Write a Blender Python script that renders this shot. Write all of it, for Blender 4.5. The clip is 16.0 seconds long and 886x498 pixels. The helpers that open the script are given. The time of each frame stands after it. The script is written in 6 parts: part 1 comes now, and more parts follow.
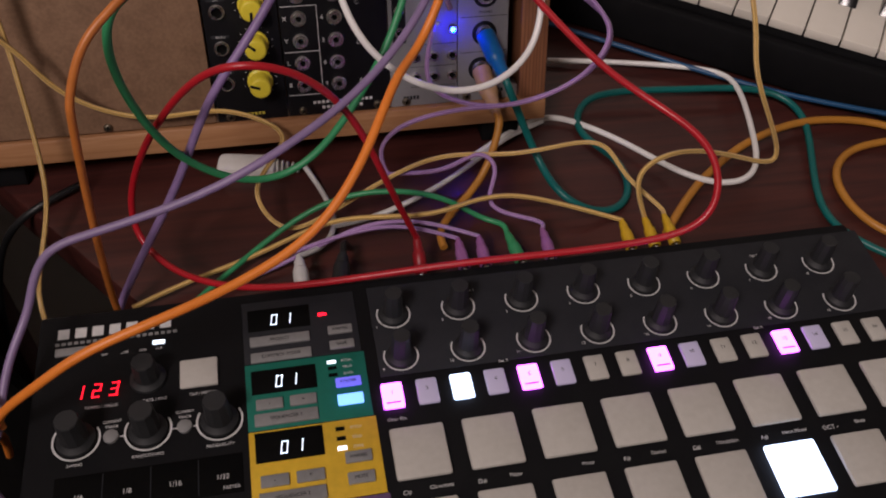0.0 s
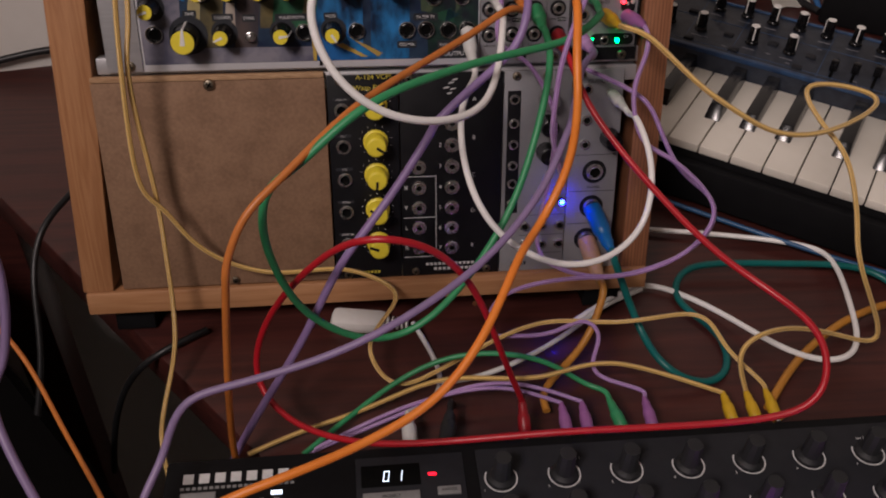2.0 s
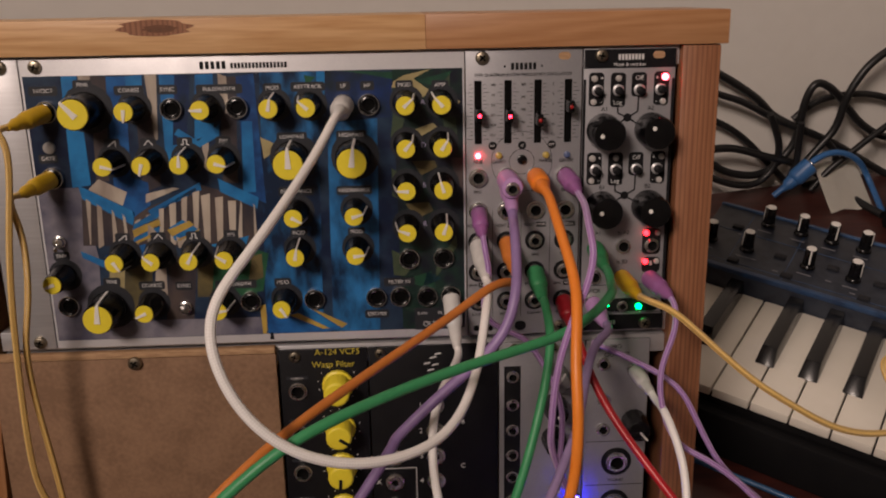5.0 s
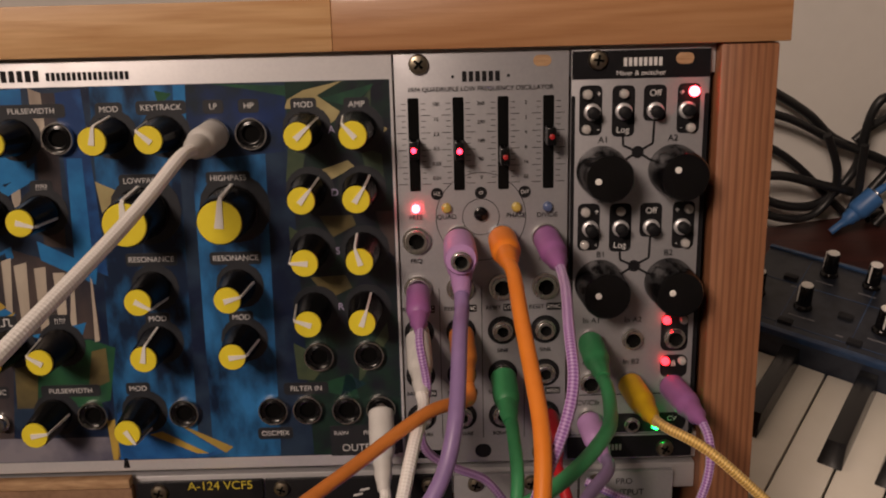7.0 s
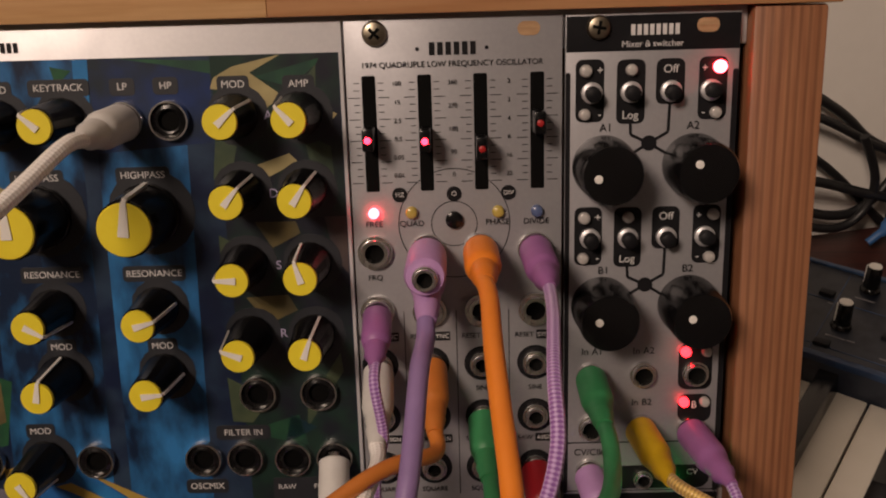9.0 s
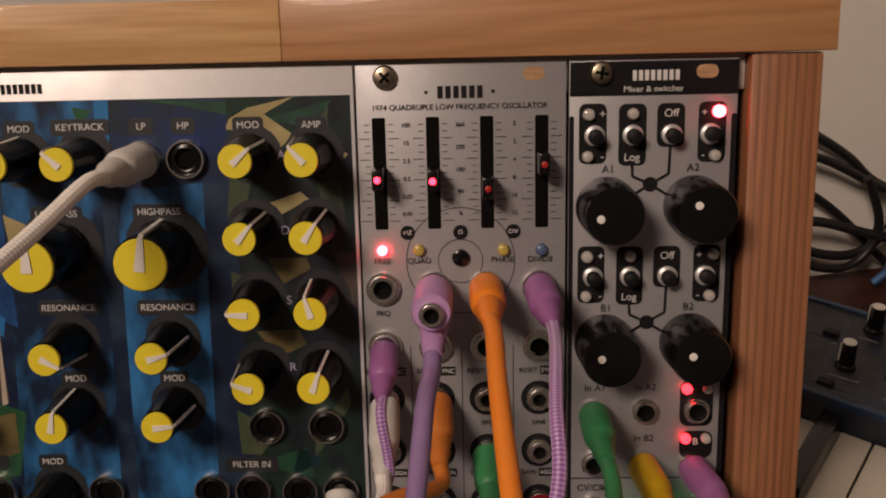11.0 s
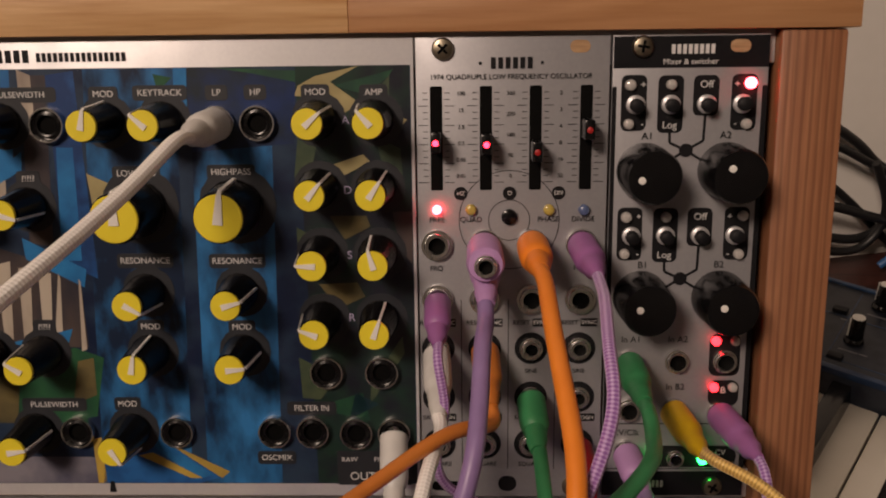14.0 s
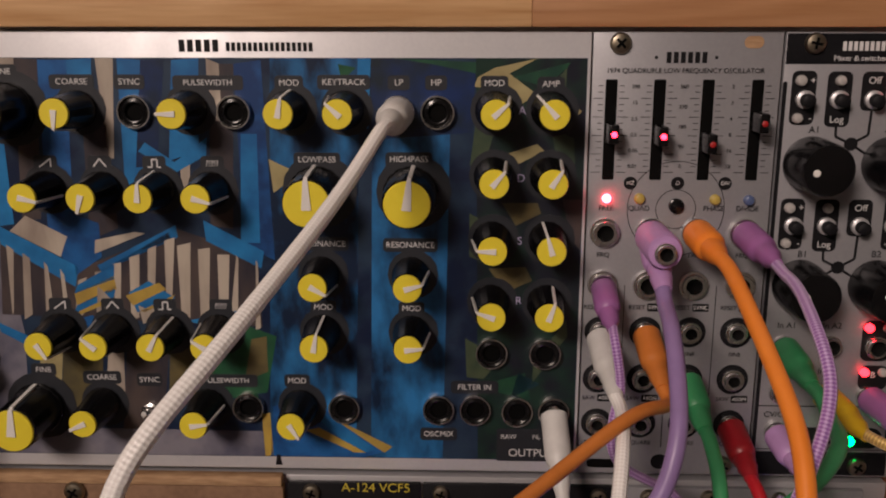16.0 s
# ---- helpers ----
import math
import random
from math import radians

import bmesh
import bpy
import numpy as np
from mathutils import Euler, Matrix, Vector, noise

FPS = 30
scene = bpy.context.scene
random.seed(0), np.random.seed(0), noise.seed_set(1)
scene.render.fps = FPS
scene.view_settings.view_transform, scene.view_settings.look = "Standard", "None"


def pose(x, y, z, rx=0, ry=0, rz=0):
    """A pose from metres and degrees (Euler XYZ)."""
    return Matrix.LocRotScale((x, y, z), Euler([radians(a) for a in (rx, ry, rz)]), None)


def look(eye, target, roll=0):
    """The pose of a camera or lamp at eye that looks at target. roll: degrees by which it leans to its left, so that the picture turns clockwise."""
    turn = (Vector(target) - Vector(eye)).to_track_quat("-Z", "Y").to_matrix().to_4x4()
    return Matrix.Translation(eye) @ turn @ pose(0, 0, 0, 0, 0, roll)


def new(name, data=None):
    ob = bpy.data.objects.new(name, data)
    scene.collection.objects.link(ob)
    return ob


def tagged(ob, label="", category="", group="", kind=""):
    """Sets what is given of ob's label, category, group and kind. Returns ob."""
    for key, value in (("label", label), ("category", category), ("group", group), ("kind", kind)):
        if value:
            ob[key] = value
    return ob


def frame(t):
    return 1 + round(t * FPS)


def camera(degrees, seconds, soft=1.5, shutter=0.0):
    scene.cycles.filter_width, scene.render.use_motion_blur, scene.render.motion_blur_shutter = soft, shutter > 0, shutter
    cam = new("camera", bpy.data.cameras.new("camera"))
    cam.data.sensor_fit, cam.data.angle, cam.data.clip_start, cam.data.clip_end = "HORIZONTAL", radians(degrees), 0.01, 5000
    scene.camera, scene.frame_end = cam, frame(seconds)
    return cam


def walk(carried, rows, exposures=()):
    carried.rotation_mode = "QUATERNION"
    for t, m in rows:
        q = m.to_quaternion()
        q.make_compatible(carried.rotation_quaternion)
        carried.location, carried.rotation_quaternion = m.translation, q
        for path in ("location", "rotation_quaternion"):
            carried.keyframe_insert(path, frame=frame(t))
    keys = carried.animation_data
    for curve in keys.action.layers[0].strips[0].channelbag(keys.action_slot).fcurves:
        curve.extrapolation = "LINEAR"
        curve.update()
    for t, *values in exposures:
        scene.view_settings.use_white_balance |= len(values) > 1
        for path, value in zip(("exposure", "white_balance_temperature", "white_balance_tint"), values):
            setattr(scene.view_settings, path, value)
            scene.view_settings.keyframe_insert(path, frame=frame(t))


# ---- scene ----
# ---- camera ----
cam = camera(52.5, 16.0, soft=2.0)
PATH = [
    (0, (-0.0485, -0.4963, 0.2518), (-0.0097, -0.2919, 0.1132), -0.50),
    (0.5, (-0.0579, -0.5014, 0.2597), (-0.0271, -0.2903, 0.1294), -0.68),
    (1, (-0.0656, -0.5044, 0.2659), (-0.0392, -0.2874, 0.1447), -0.59),
    (1.5, (-0.0712, -0.5040, 0.2712), (-0.0466, -0.2827, 0.1576), -0.37),
    (2, (-0.0749, -0.5046, 0.2762), (-0.0508, -0.2793, 0.1706), -0.02),
    (2.5, (-0.0789, -0.5051, 0.2819), (-0.0551, -0.2761, 0.1845), 0.32),
    (3, (-0.0799, -0.5042, 0.2882), (-0.0575, -0.2717, 0.1991), 0.48),
    (3.5, (-0.0739, -0.5013, 0.2919), (-0.0548, -0.2652, 0.2119), -0.06),
    (4, (-0.0564, -0.4910, 0.2976), (-0.0418, -0.2525, 0.2243), -0.80),
    (4.5, (-0.0437, -0.4407, 0.3067), (-0.0306, -0.2009, 0.2371), -0.73),
    (5, (-0.0282, -0.3888, 0.3063), (-0.0173, -0.1484, 0.2388), -0.99),
    (7.5, (0.0183, -0.2422, 0.2873), (0.0174, -0.0002, 0.2248), -1.46),
    (8, (0.0236, -0.2257, 0.2786), (0.0209, 0.0166, 0.2171), -1.57),
    (8.5, (0.0254, -0.2144, 0.2791), (0.0213, 0.0269, 0.2137), -1.53),
    (9, (0.0260, -0.2117, 0.2829), (0.0213, 0.0307, 0.2220), -1.59),
    (9.5, (0.0259, -0.2093, 0.2837), (0.0200, 0.0341, 0.2269), -1.42),
    (12, (0.0263, -0.2243, 0.2837), (0.0194, 0.0206, 0.2337), -1.01),
    (12.5, (0.0253, -0.2258, 0.2819), (0.0165, 0.0188, 0.2312), -1.06),
    (13, (0.0226, -0.2285, 0.2806), (0.0153, 0.0158, 0.2284), -0.91),
    (13.5, (0.0218, -0.2353, 0.2783), (0.0142, 0.0093, 0.2272), -0.91),
    (14, (0.0135, -0.2373, 0.2801), (0.0068, 0.0068, 0.2267), -0.67),
    (14.5, (0.0001, -0.2400, 0.2795), (-0.0065, 0.0040, 0.2251), -0.44),
    (15, (-0.0133, -0.2425, 0.2832), (-0.0181, 0.0004, 0.2244), -0.37),
    (15.5, (-0.0228, -0.2458, 0.2834), (-0.0288, -0.0028, 0.2250), -0.25),
    (16, (-0.0326, -0.2474, 0.2839), (-0.0398, -0.0045, 0.2252), 0.02),
]
# The rack leans back by this much; places on it are given square to its front.
LEAN = 16.0
TILT = Matrix.Rotation(radians(-LEAN), 4, "X")
walk(cam, [(t, TILT @ look(eye, target, roll)) for t, eye, target, roll in PATH],
     [(0, 0, 5700, 10), (3.5, 0, 5900, 10), (5, 0, 6300, 10), (9, 0, 6800, 10), (13.5, 0, 6900, 10), (16, 0, 6200, 10)])

# ---- world and light ----
world = bpy.data.worlds.new("world")
scene.world = world
world.use_nodes = True
world.node_tree.nodes["Background"].inputs[0].default_value = (0.5, 0.42, 0.38, 1)
world.node_tree.nodes["Background"].inputs[1].default_value = 0.06


def lamp(name, eye, target, size, watts, colour, spread=180):
    d = bpy.data.lights.new(name, "AREA")
    d.shape, d.size, d.energy, d.color = "DISK", size, watts, colour
    d.spread = radians(spread)
    ob = new(name, d)
    ob.matrix_world = look(eye, target)
    return ob


lamp("room_lamp_light", (-0.8, -1.2, 1.6), (0.75, 0.5, 0.1), 0.55, 10.5, (1.0, 0.785, 0.66), 100)

# ---- materials ----
def material(name, colour, rough=0.5, metal=0.0, second=None, scale=400, detail=4, bump=0.0, coat=0.0, stretch=(1, 1, 1), spread=0.35, spec=0.5):
    """Two-tone noise over object coordinates, with fine relief."""
    m = bpy.data.materials.new(name)
    m.use_nodes = True
    n, l = m.node_tree.nodes, m.node_tree.links
    b = n["Principled BSDF"]
    b.inputs["Roughness"].default_value, b.inputs["Metallic"].default_value = rough, metal
    b.inputs["Coat Weight"].default_value = coat
    b.inputs["Specular IOR Level"].default_value = spec
    tc, mp = n.new("ShaderNodeTexCoord"), n.new("ShaderNodeMapping")
    mp.inputs["Scale"].default_value = stretch
    l.new(tc.outputs["Object"], mp.inputs["Vector"])
    no = n.new("ShaderNodeTexNoise")
    no.inputs["Scale"].default_value, no.inputs["Detail"].default_value = scale, detail
    l.new(mp.outputs[0], no.inputs["Vector"])
    big = n.new("ShaderNodeTexNoise")
    big.inputs["Scale"].default_value = scale / 9
    l.new(mp.outputs[0], big.inputs["Vector"])
    add = n.new("ShaderNodeMath")
    add.operation = "ADD"
    l.new(no.outputs[0], add.inputs[0]), l.new(big.outputs[0], add.inputs[1])
    ramp = n.new("ShaderNodeMapRange")
    ramp.inputs[1].default_value, ramp.inputs[2].default_value = 1 - spread, 1 + spread
    l.new(add.outputs[0], ramp.inputs[0])
    mx = n.new("ShaderNodeMix")
    mx.data_type = "RGBA"
    c2 = second or tuple(c * 0.8 for c in colour)
    mx.inputs[6].default_value, mx.inputs[7].default_value = (*colour, 1), (*c2, 1)
    l.new(ramp.outputs[0], mx.inputs[0])
    l.new(mx.outputs[2], b.inputs["Base Color"])
    rr = n.new("ShaderNodeMapRange")
    rr.inputs[3].default_value, rr.inputs[4].default_value = max(0.03, rough - 0.08), min(1, rough + 0.1)
    l.new(big.outputs[0], rr.inputs[0])
    l.new(rr.outputs[0], b.inputs["Roughness"])
    if bump:
        bp = n.new("ShaderNodeBump")
        bp.inputs["Strength"].default_value, bp.inputs["Distance"].default_value = bump, 0.0004
        l.new(no.outputs[0], bp.inputs["Height"])
        l.new(bp.outputs[0], b.inputs["Normal"])
    return m


def wood(name, light, dark, along=2, size=1.0, rough=0.45):
    """Grain in bands that run along one axis."""
    m = bpy.data.materials.new(name)
    m.use_nodes = True
    n, l = m.node_tree.nodes, m.node_tree.links
    b = n["Principled BSDF"]
    b.inputs["Roughness"].default_value, b.inputs["Coat Weight"].default_value = rough, 0.08
    tc, mp = n.new("ShaderNodeTexCoord"), n.new("ShaderNodeMapping")
    s = [1.0, 1.0, 1.0]
    s[along] = 0.06
    mp.inputs["Scale"].default_value = s
    l.new(tc.outputs["Object"], mp.inputs["Vector"])
    low = n.new("ShaderNodeTexNoise")
    low.inputs["Scale"].default_value, low.inputs["Detail"].default_value = 45 / size, 3
    l.new(mp.outputs[0], low.inputs["Vector"])
    scaled = n.new("ShaderNodeMath")
    scaled.operation = "MULTIPLY"
    scaled.inputs[1].default_value = 22
    l.new(low.outputs[0], scaled.inputs[0])
    fr = n.new("ShaderNodeMath")
    fr.operation = "PINGPONG"
    fr.inputs[1].default_value = 1.0
    l.new(scaled.outputs[0], fr.inputs[0])
    fine = n.new("ShaderNodeTexNoise")
    fine.inputs["Scale"].default_value, fine.inputs["Detail"].default_value = 900 / size, 5
    l.new(mp.outputs[0], fine.inputs["Vector"])
    mixv = n.new("ShaderNodeMath")
    mixv.operation = "MULTIPLY_ADD"
    mixv.inputs[1].default_value, mixv.inputs[2].default_value = 0.9, -0.1
    l.new(fine.outputs[0], mixv.inputs[0])
    s2 = n.new("ShaderNodeMath")
    s2.operation = "MULTIPLY_ADD"
    s2.inputs[1].default_value = 0.5
    l.new(fr.outputs[0], s2.inputs[0]), l.new(mixv.outputs[0], s2.inputs[2])
    mx = n.new("ShaderNodeMix")
    mx.data_type = "RGBA"
    mx.inputs[6].default_value, mx.inputs[7].default_value = (*light, 1), (*dark, 1)
    l.new(s2.outputs[0], mx.inputs[0])
    l.new(mx.outputs[2], b.inputs["Base Color"])
    bp = n.new("ShaderNodeBump")
    bp.inputs["Strength"].default_value, bp.inputs["Distance"].default_value = 0.25, 0.0003
    l.new(fine.outputs[0], bp.inputs["Height"])
    l.new(bp.outputs[0], b.inputs["Normal"])
    return m


def glow(name, colour, strength):
    m = bpy.data.materials.new(name)
    m.use_nodes = True
    b = m.node_tree.nodes["Principled BSDF"]
    b.inputs["Base Color"].default_value = (*colour, 1)
    b.inputs["Emission Color"].default_value = (*colour, 1)
    b.inputs["Emission Strength"].default_value = strength
    return m


PINE = wood("pine", (0.74, 0.48, 0.25), (0.50, 0.27, 0.11), 0)
PINE2 = wood("pine_toned", (0.50, 0.27, 0.13), (0.36, 0.17, 0.07), 0)
def striped(name, light, dark, pitch=0.0021):
    """Straight close growth rings, running upright."""
    m = wood(name, light, dark, 2, 0.6, 0.5)
    n, l = m.node_tree.nodes, m.node_tree.links
    mapped = next(q for q in n if q.type == "MAPPING")
    wave = n.new("ShaderNodeTexWave")
    wave.bands_direction = "X"
    wave.inputs["Scale"].default_value = 2 * math.pi / (20 * pitch)
    wave.inputs["Distortion"].default_value, wave.inputs["Detail"].default_value = 5.0, 4
    wave.inputs["Detail Scale"].default_value = 0.35
    l.new(mapped.outputs[0], wave.inputs["Vector"])
    b = n["Principled BSDF"]
    first = b.inputs["Base Color"].links[0].from_socket
    sharp = n.new("ShaderNodeMapRange")
    sharp.inputs[1].default_value, sharp.inputs[2].default_value = 0.45, 1.0
    sharp.inputs[4].default_value = 0.55
    l.new(wave.outputs[1], sharp.inputs[0])
    mx = n.new("ShaderNodeMix")
    mx.data_type = "RGBA"
    mx.inputs[7].default_value = (*(c * 0.5 for c in dark), 1)
    l.new(sharp.outputs[0], mx.inputs[0]), l.new(first, mx.inputs[6])
    l.new(mx.outputs[2], b.inputs["Base Color"])
    return m


PINE_L = wood("pine_left_upright", (0.50, 0.26, 0.12), (0.34, 0.15, 0.06), 2, 0.8)
PINE_UP = striped("pine_upright", (0.36, 0.165, 0.08), (0.24, 0.095, 0.045))
KNOT = material("knot_wood", (0.16, 0.06, 0.02), 0.5, second=(0.09, 0.03, 0.012), scale=500)
PLY = material("fibreboard", (0.28, 0.165, 0.095), 0.75, second=(0.20, 0.115, 0.065), scale=500, bump=0.3, spread=0.25)
PLYEDGE = material("ply_edge", (0.55, 0.36, 0.2), 0.8, second=(0.25, 0.13, 0.06), scale=500, stretch=(0.3, 1, 2), bump=0.6)
DESK = wood("desk_wood", (0.085, 0.022, 0.016), (0.035, 0.010, 0.009), 0, 2.0, 0.42)
SILVER = material("brushed_aluminium", (0.62, 0.62, 0.64), 0.42, 0.55, scale=900, stretch=(0.05, 1, 1))
BATP = material("grey_panel", (0.34, 0.34, 0.36), 0.42, 0.3, second=(0.30, 0.30, 0.32), scale=900)
WHITEP = material("pale_panel", (0.70, 0.70, 0.72), 0.4, 0.25, second=(0.63, 0.63, 0.66), scale=900)
BLACKP = material("black_panel", (0.006, 0.006, 0.008), 0.42, second=(0.010, 0.010, 0.012), scale=800, spec=0.25)
NAVY = material("navy_print", (0.006, 0.014, 0.045), 0.36, second=(0.022, 0.045, 0.085), scale=120, spread=0.16)
INDIGO = material("indigo_print", (0.010, 0.030, 0.12), 0.36, second=(0.012, 0.022, 0.035), scale=110, spread=0.16)
BLUE = material("blue_print", (0.02, 0.12, 0.36), 0.36, second=(0.008, 0.04, 0.15), scale=140, spread=0.16)
BLUE2 = material("bright_blue_print", (0.025, 0.21, 0.50), 0.36, second=(0.015, 0.12, 0.33), scale=120, spread=0.16)
BLUEW = material("washed_blue_print", (0.03, 0.19, 0.47), 0.36, second=(0.004, 0.015, 0.045), scale=110, detail=8, stretch=(1, 1, 0.5), spread=0.14)
HAZE = material("grey_mauve_print", (0.24, 0.23, 0.27), 0.36, second=(0.10, 0.10, 0.15), scale=90, spread=0.16)
UMBER = material("umber_print", (0.085, 0.065, 0.06), 0.36, second=(0.03, 0.028, 0.04), scale=110, stretch=(1, 1, 0.4), spread=0.16)
GREEN = material("dark_green_print", (0.012, 0.035, 0.026), 0.36, second=(0.010, 0.012, 0.022), scale=140, spread=0.16)
GREEN2 = material("green_print", (0.022, 0.10, 0.045), 0.36, second=(0.012, 0.05, 0.035), scale=120, spread=0.16)
MOSS = material("moss_print", (0.075, 0.10, 0.055), 0.36, second=(0.035, 0.06, 0.04), scale=120, spread=0.16)
TEALD = material("dark_teal_print", (0.008, 0.045, 0.055), 0.36, second=(0.006, 0.025, 0.04), scale=120, spread=0.16)
OLIVE = material("olive_print", (0.15, 0.12, 0.05), 0.36, second=(0.06, 0.055, 0.035), scale=110, spread=0.16)
TAN = material("tan_print", (0.42, 0.36, 0.18), 0.36, second=(0.30, 0.25, 0.12), scale=100, spread=0.16)
CREAM = material("cream_print", (0.52, 0.46, 0.38), 0.36, second=(0.30, 0.25, 0.21), scale=110, stretch=(1, 1, 0.3), spread=0.16)
GOLDP = material("gold_print", (0.52, 0.36, 0.07), 0.36, second=(0.36, 0.25, 0.06), scale=120, spread=0.16)
PLATE = material("label_or_shade_plate", (0.022, 0.025, 0.032), 0.45)
INKW = material("white_ink", (0.74, 0.74, 0.74), 0.5)
INKK = material("black_ink", (0.010, 0.010, 0.012), 0.5, spec=0.2)
INKDIM = material("faded_ink", (0.20, 0.20, 0.22), 0.5)
INKY = material("yellow_ink", (0.6, 0.5, 0.05), 0.5)
INKP = material("lilac_ink", (0.45, 0.4, 0.6), 0.5)
KNOB = material("black_plastic", (0.004, 0.004, 0.0045), 0.2, second=(0.006, 0.006, 0.007), scale=900, bump=0.05, spec=0.4)
RUBBER = material("matt_black_rubber", (0.018, 0.019, 0.021), 0.6, scale=900, bump=0.1)
YELLOW = material("yellow_cap", (0.86, 0.73, 0.05), 0.4, second=(0.80, 0.66, 0.035), scale=300)
WHITE = material("white_plastic", (0.86, 0.85, 0.82), 0.4, second=(0.78, 0.76, 0.72), scale=200)
CHROME = material("nickel", (0.82, 0.81, 0.79), 0.24, 1.0, scale=900)
SCREWM = material("screw_steel", (0.42, 0.38, 0.30), 0.35, 1.0, second=(0.25, 0.21, 0.15), scale=600)
HOLE = material("socket_dark", (0.003, 0.003, 0.003), 0.7, spec=0.08)
WALL = material("wall_paint", (0.86, 0.83, 0.78), 0.85, second=(0.82, 0.79, 0.74), scale=60, bump=0.15)
FLOORM = wood("floor_wood", (0.045, 0.02, 0.012), (0.028, 0.012, 0.008), 0, 3.0)
BODY = material("black_case", (0.005, 0.005, 0.006), 0.65, second=(0.008, 0.008, 0.009), scale=900, bump=0.08, spec=0.14)
DARKGREY = material("dark_grey_plastic", (0.019, 0.020, 0.025), 0.6, scale=900, bump=0.08, spec=0.3)
PAD = material("pale_rubber_pad", (0.55, 0.53, 0.49), 0.55, second=(0.48, 0.46, 0.42), scale=300, bump=0.08)
GREYB = material("grey_button", (0.26, 0.26, 0.26), 0.5, second=(0.2, 0.2, 0.2), scale=400)
TEALP = material("green_section", (0.01, 0.17, 0.12), 0.5, scale=300)
YELP = material("yellow_section", (0.75, 0.48, 0.02), 0.5, scale=300)
PURP = material("violet_section", (0.16, 0.09, 0.22), 0.5, scale=300)
KEYW = material("white_key", (0.82, 0.78, 0.70), 0.3, second=(0.76, 0.72, 0.63), scale=60)
KEYB = material("black_key", (0.012, 0.012, 0.013), 0.18, scale=300)
SYNTH = material("synth_blue_black", (0.009, 0.012, 0.022), 0.42, second=(0.026, 0.032, 0.046), scale=130, detail=7, bump=0.05, spread=0.16)
SYNTHB = material("synth_blue", (0.035, 0.085, 0.19), 0.4, second=(0.015, 0.035, 0.085), scale=140, spread=0.2)
RED_ON = glow("led_red", (1.0, 0.045, 0.06), 26)
RED_SLIDE = glow("slider_light_red", (1.0, 0.007, 0.016), 34)
RED_LOW = glow("led_red_low", (1.0, 0.02, 0.03), 7)
RED_DIM = glow("led_red_dim", (0.30, 0.010, 0.010), 0.14)
BLUE_ON = glow("led_blue", (0.012, 0.009, 1.0), 190)
GREEN_ON = glow("led_green", (0.004, 1.0, 0.12), 14)
WHITE_ON = glow("lit_white", (0.70, 0.78, 1.0), 3.2)
PINK_ON = glow("lit_pink", (0.80, 0.13, 1.0), 5.5)
LILAC_DIM = glow("lit_lilac", (0.50, 0.44, 0.60), 0.16)
BLUE_LIT = glow("lit_blue", (0.22, 0.45, 1.0), 1.6)
VIOLET_LIT = glow("lit_violet", (0.16, 0.14, 0.75), 0.8)
SEG = glow("white_segment", (0.9, 0.95, 1.0), 1.6)
SEGR = glow("red_segment", (1.0, 0.006, 0.02), 3.0)
PAPER = material("white_paper", (0.80, 0.78, 0.72), 0.8, second=(0.74, 0.71, 0.64), scale=60)
# Near-black, for the added block that darkens the floor beside the desk.
FILLM = material("dark_filler", (0.003, 0.0028, 0.0028), 0.9, second=(0.006, 0.0055, 0.0055), scale=700, bump=0.4, spec=0.05)
LEDOFF = material("clear_led", (0.34, 0.33, 0.32), 0.1, second=(0.5, 0.48, 0.46), scale=800)
LEDY = material("amber_led", (0.55, 0.42, 0.10), 0.2, scale=800)
LEDB = material("blue_led_off", (0.10, 0.14, 0.28), 0.2, scale=800)

# ---- mesh helpers: millimetres, panel front at y = 0, facing -y ----
MM = 0.001


def box(bm, x0, x1, y0, y1, z0, z1, bevel=0.0):
    v = [bm.verts.new((x, y, z)) for x in (x0, x1) for y in (y0, y1) for z in (z0, z1)]
    f = [(0, 1, 3, 2), (4, 6, 7, 5), (0, 4, 5, 1), (2, 3, 7, 6), (0, 2, 6, 4), (1, 5, 7, 3)]
    faces = [bm.faces.new([v[i] for i in q]) for q in f]
    if bevel:
        edges = list({e for q in faces for e in q.edges})
        bmesh.ops.bevel(bm, geom=edges, offset=bevel, segments=2, affect="EDGES", profile=0.5)
    return bm


def lathe(bm, profile, n=24, flutes=0, depth=0.0, close=True, cx=0.0, cz=0.0):
    """Turns (radius, y) pairs round the y axis."""
    rings = []
    for r, y in profile:
        ring = []
        for i in range(n):
            a = 2 * math.pi * i / n
            rr = r * (1 - depth * (0.5 + 0.5 * math.cos(flutes * a))) if flutes else r
            ring.append(bm.verts.new((cx + rr * math.cos(a), y, cz + rr * math.sin(a))))
        rings.append(ring)
    for a, b in zip(rings, rings[1:]):
        for i in range(n):
            bm.faces.new((a[i], a[(i + 1) % n], b[(i + 1) % n], b[i]))
    if close:
        bm.faces.new(rings[-1])
    return bm


def polygon(bm, pts, y0, y1=0.0):
    """A flat plate from (x, z) pairs."""
    a = [bm.verts.new((x, y0, z)) for x, z in pts]
    b = [bm.verts.new((x, y1, z)) for x, z in pts]
    bm.faces.new(a), bm.faces.new(b[::-1])
    for i in range(len(pts)):
        j = (i + 1) % len(pts)
        bm.faces.new((a[i], b[i], b[j], a[j]))
    return bm


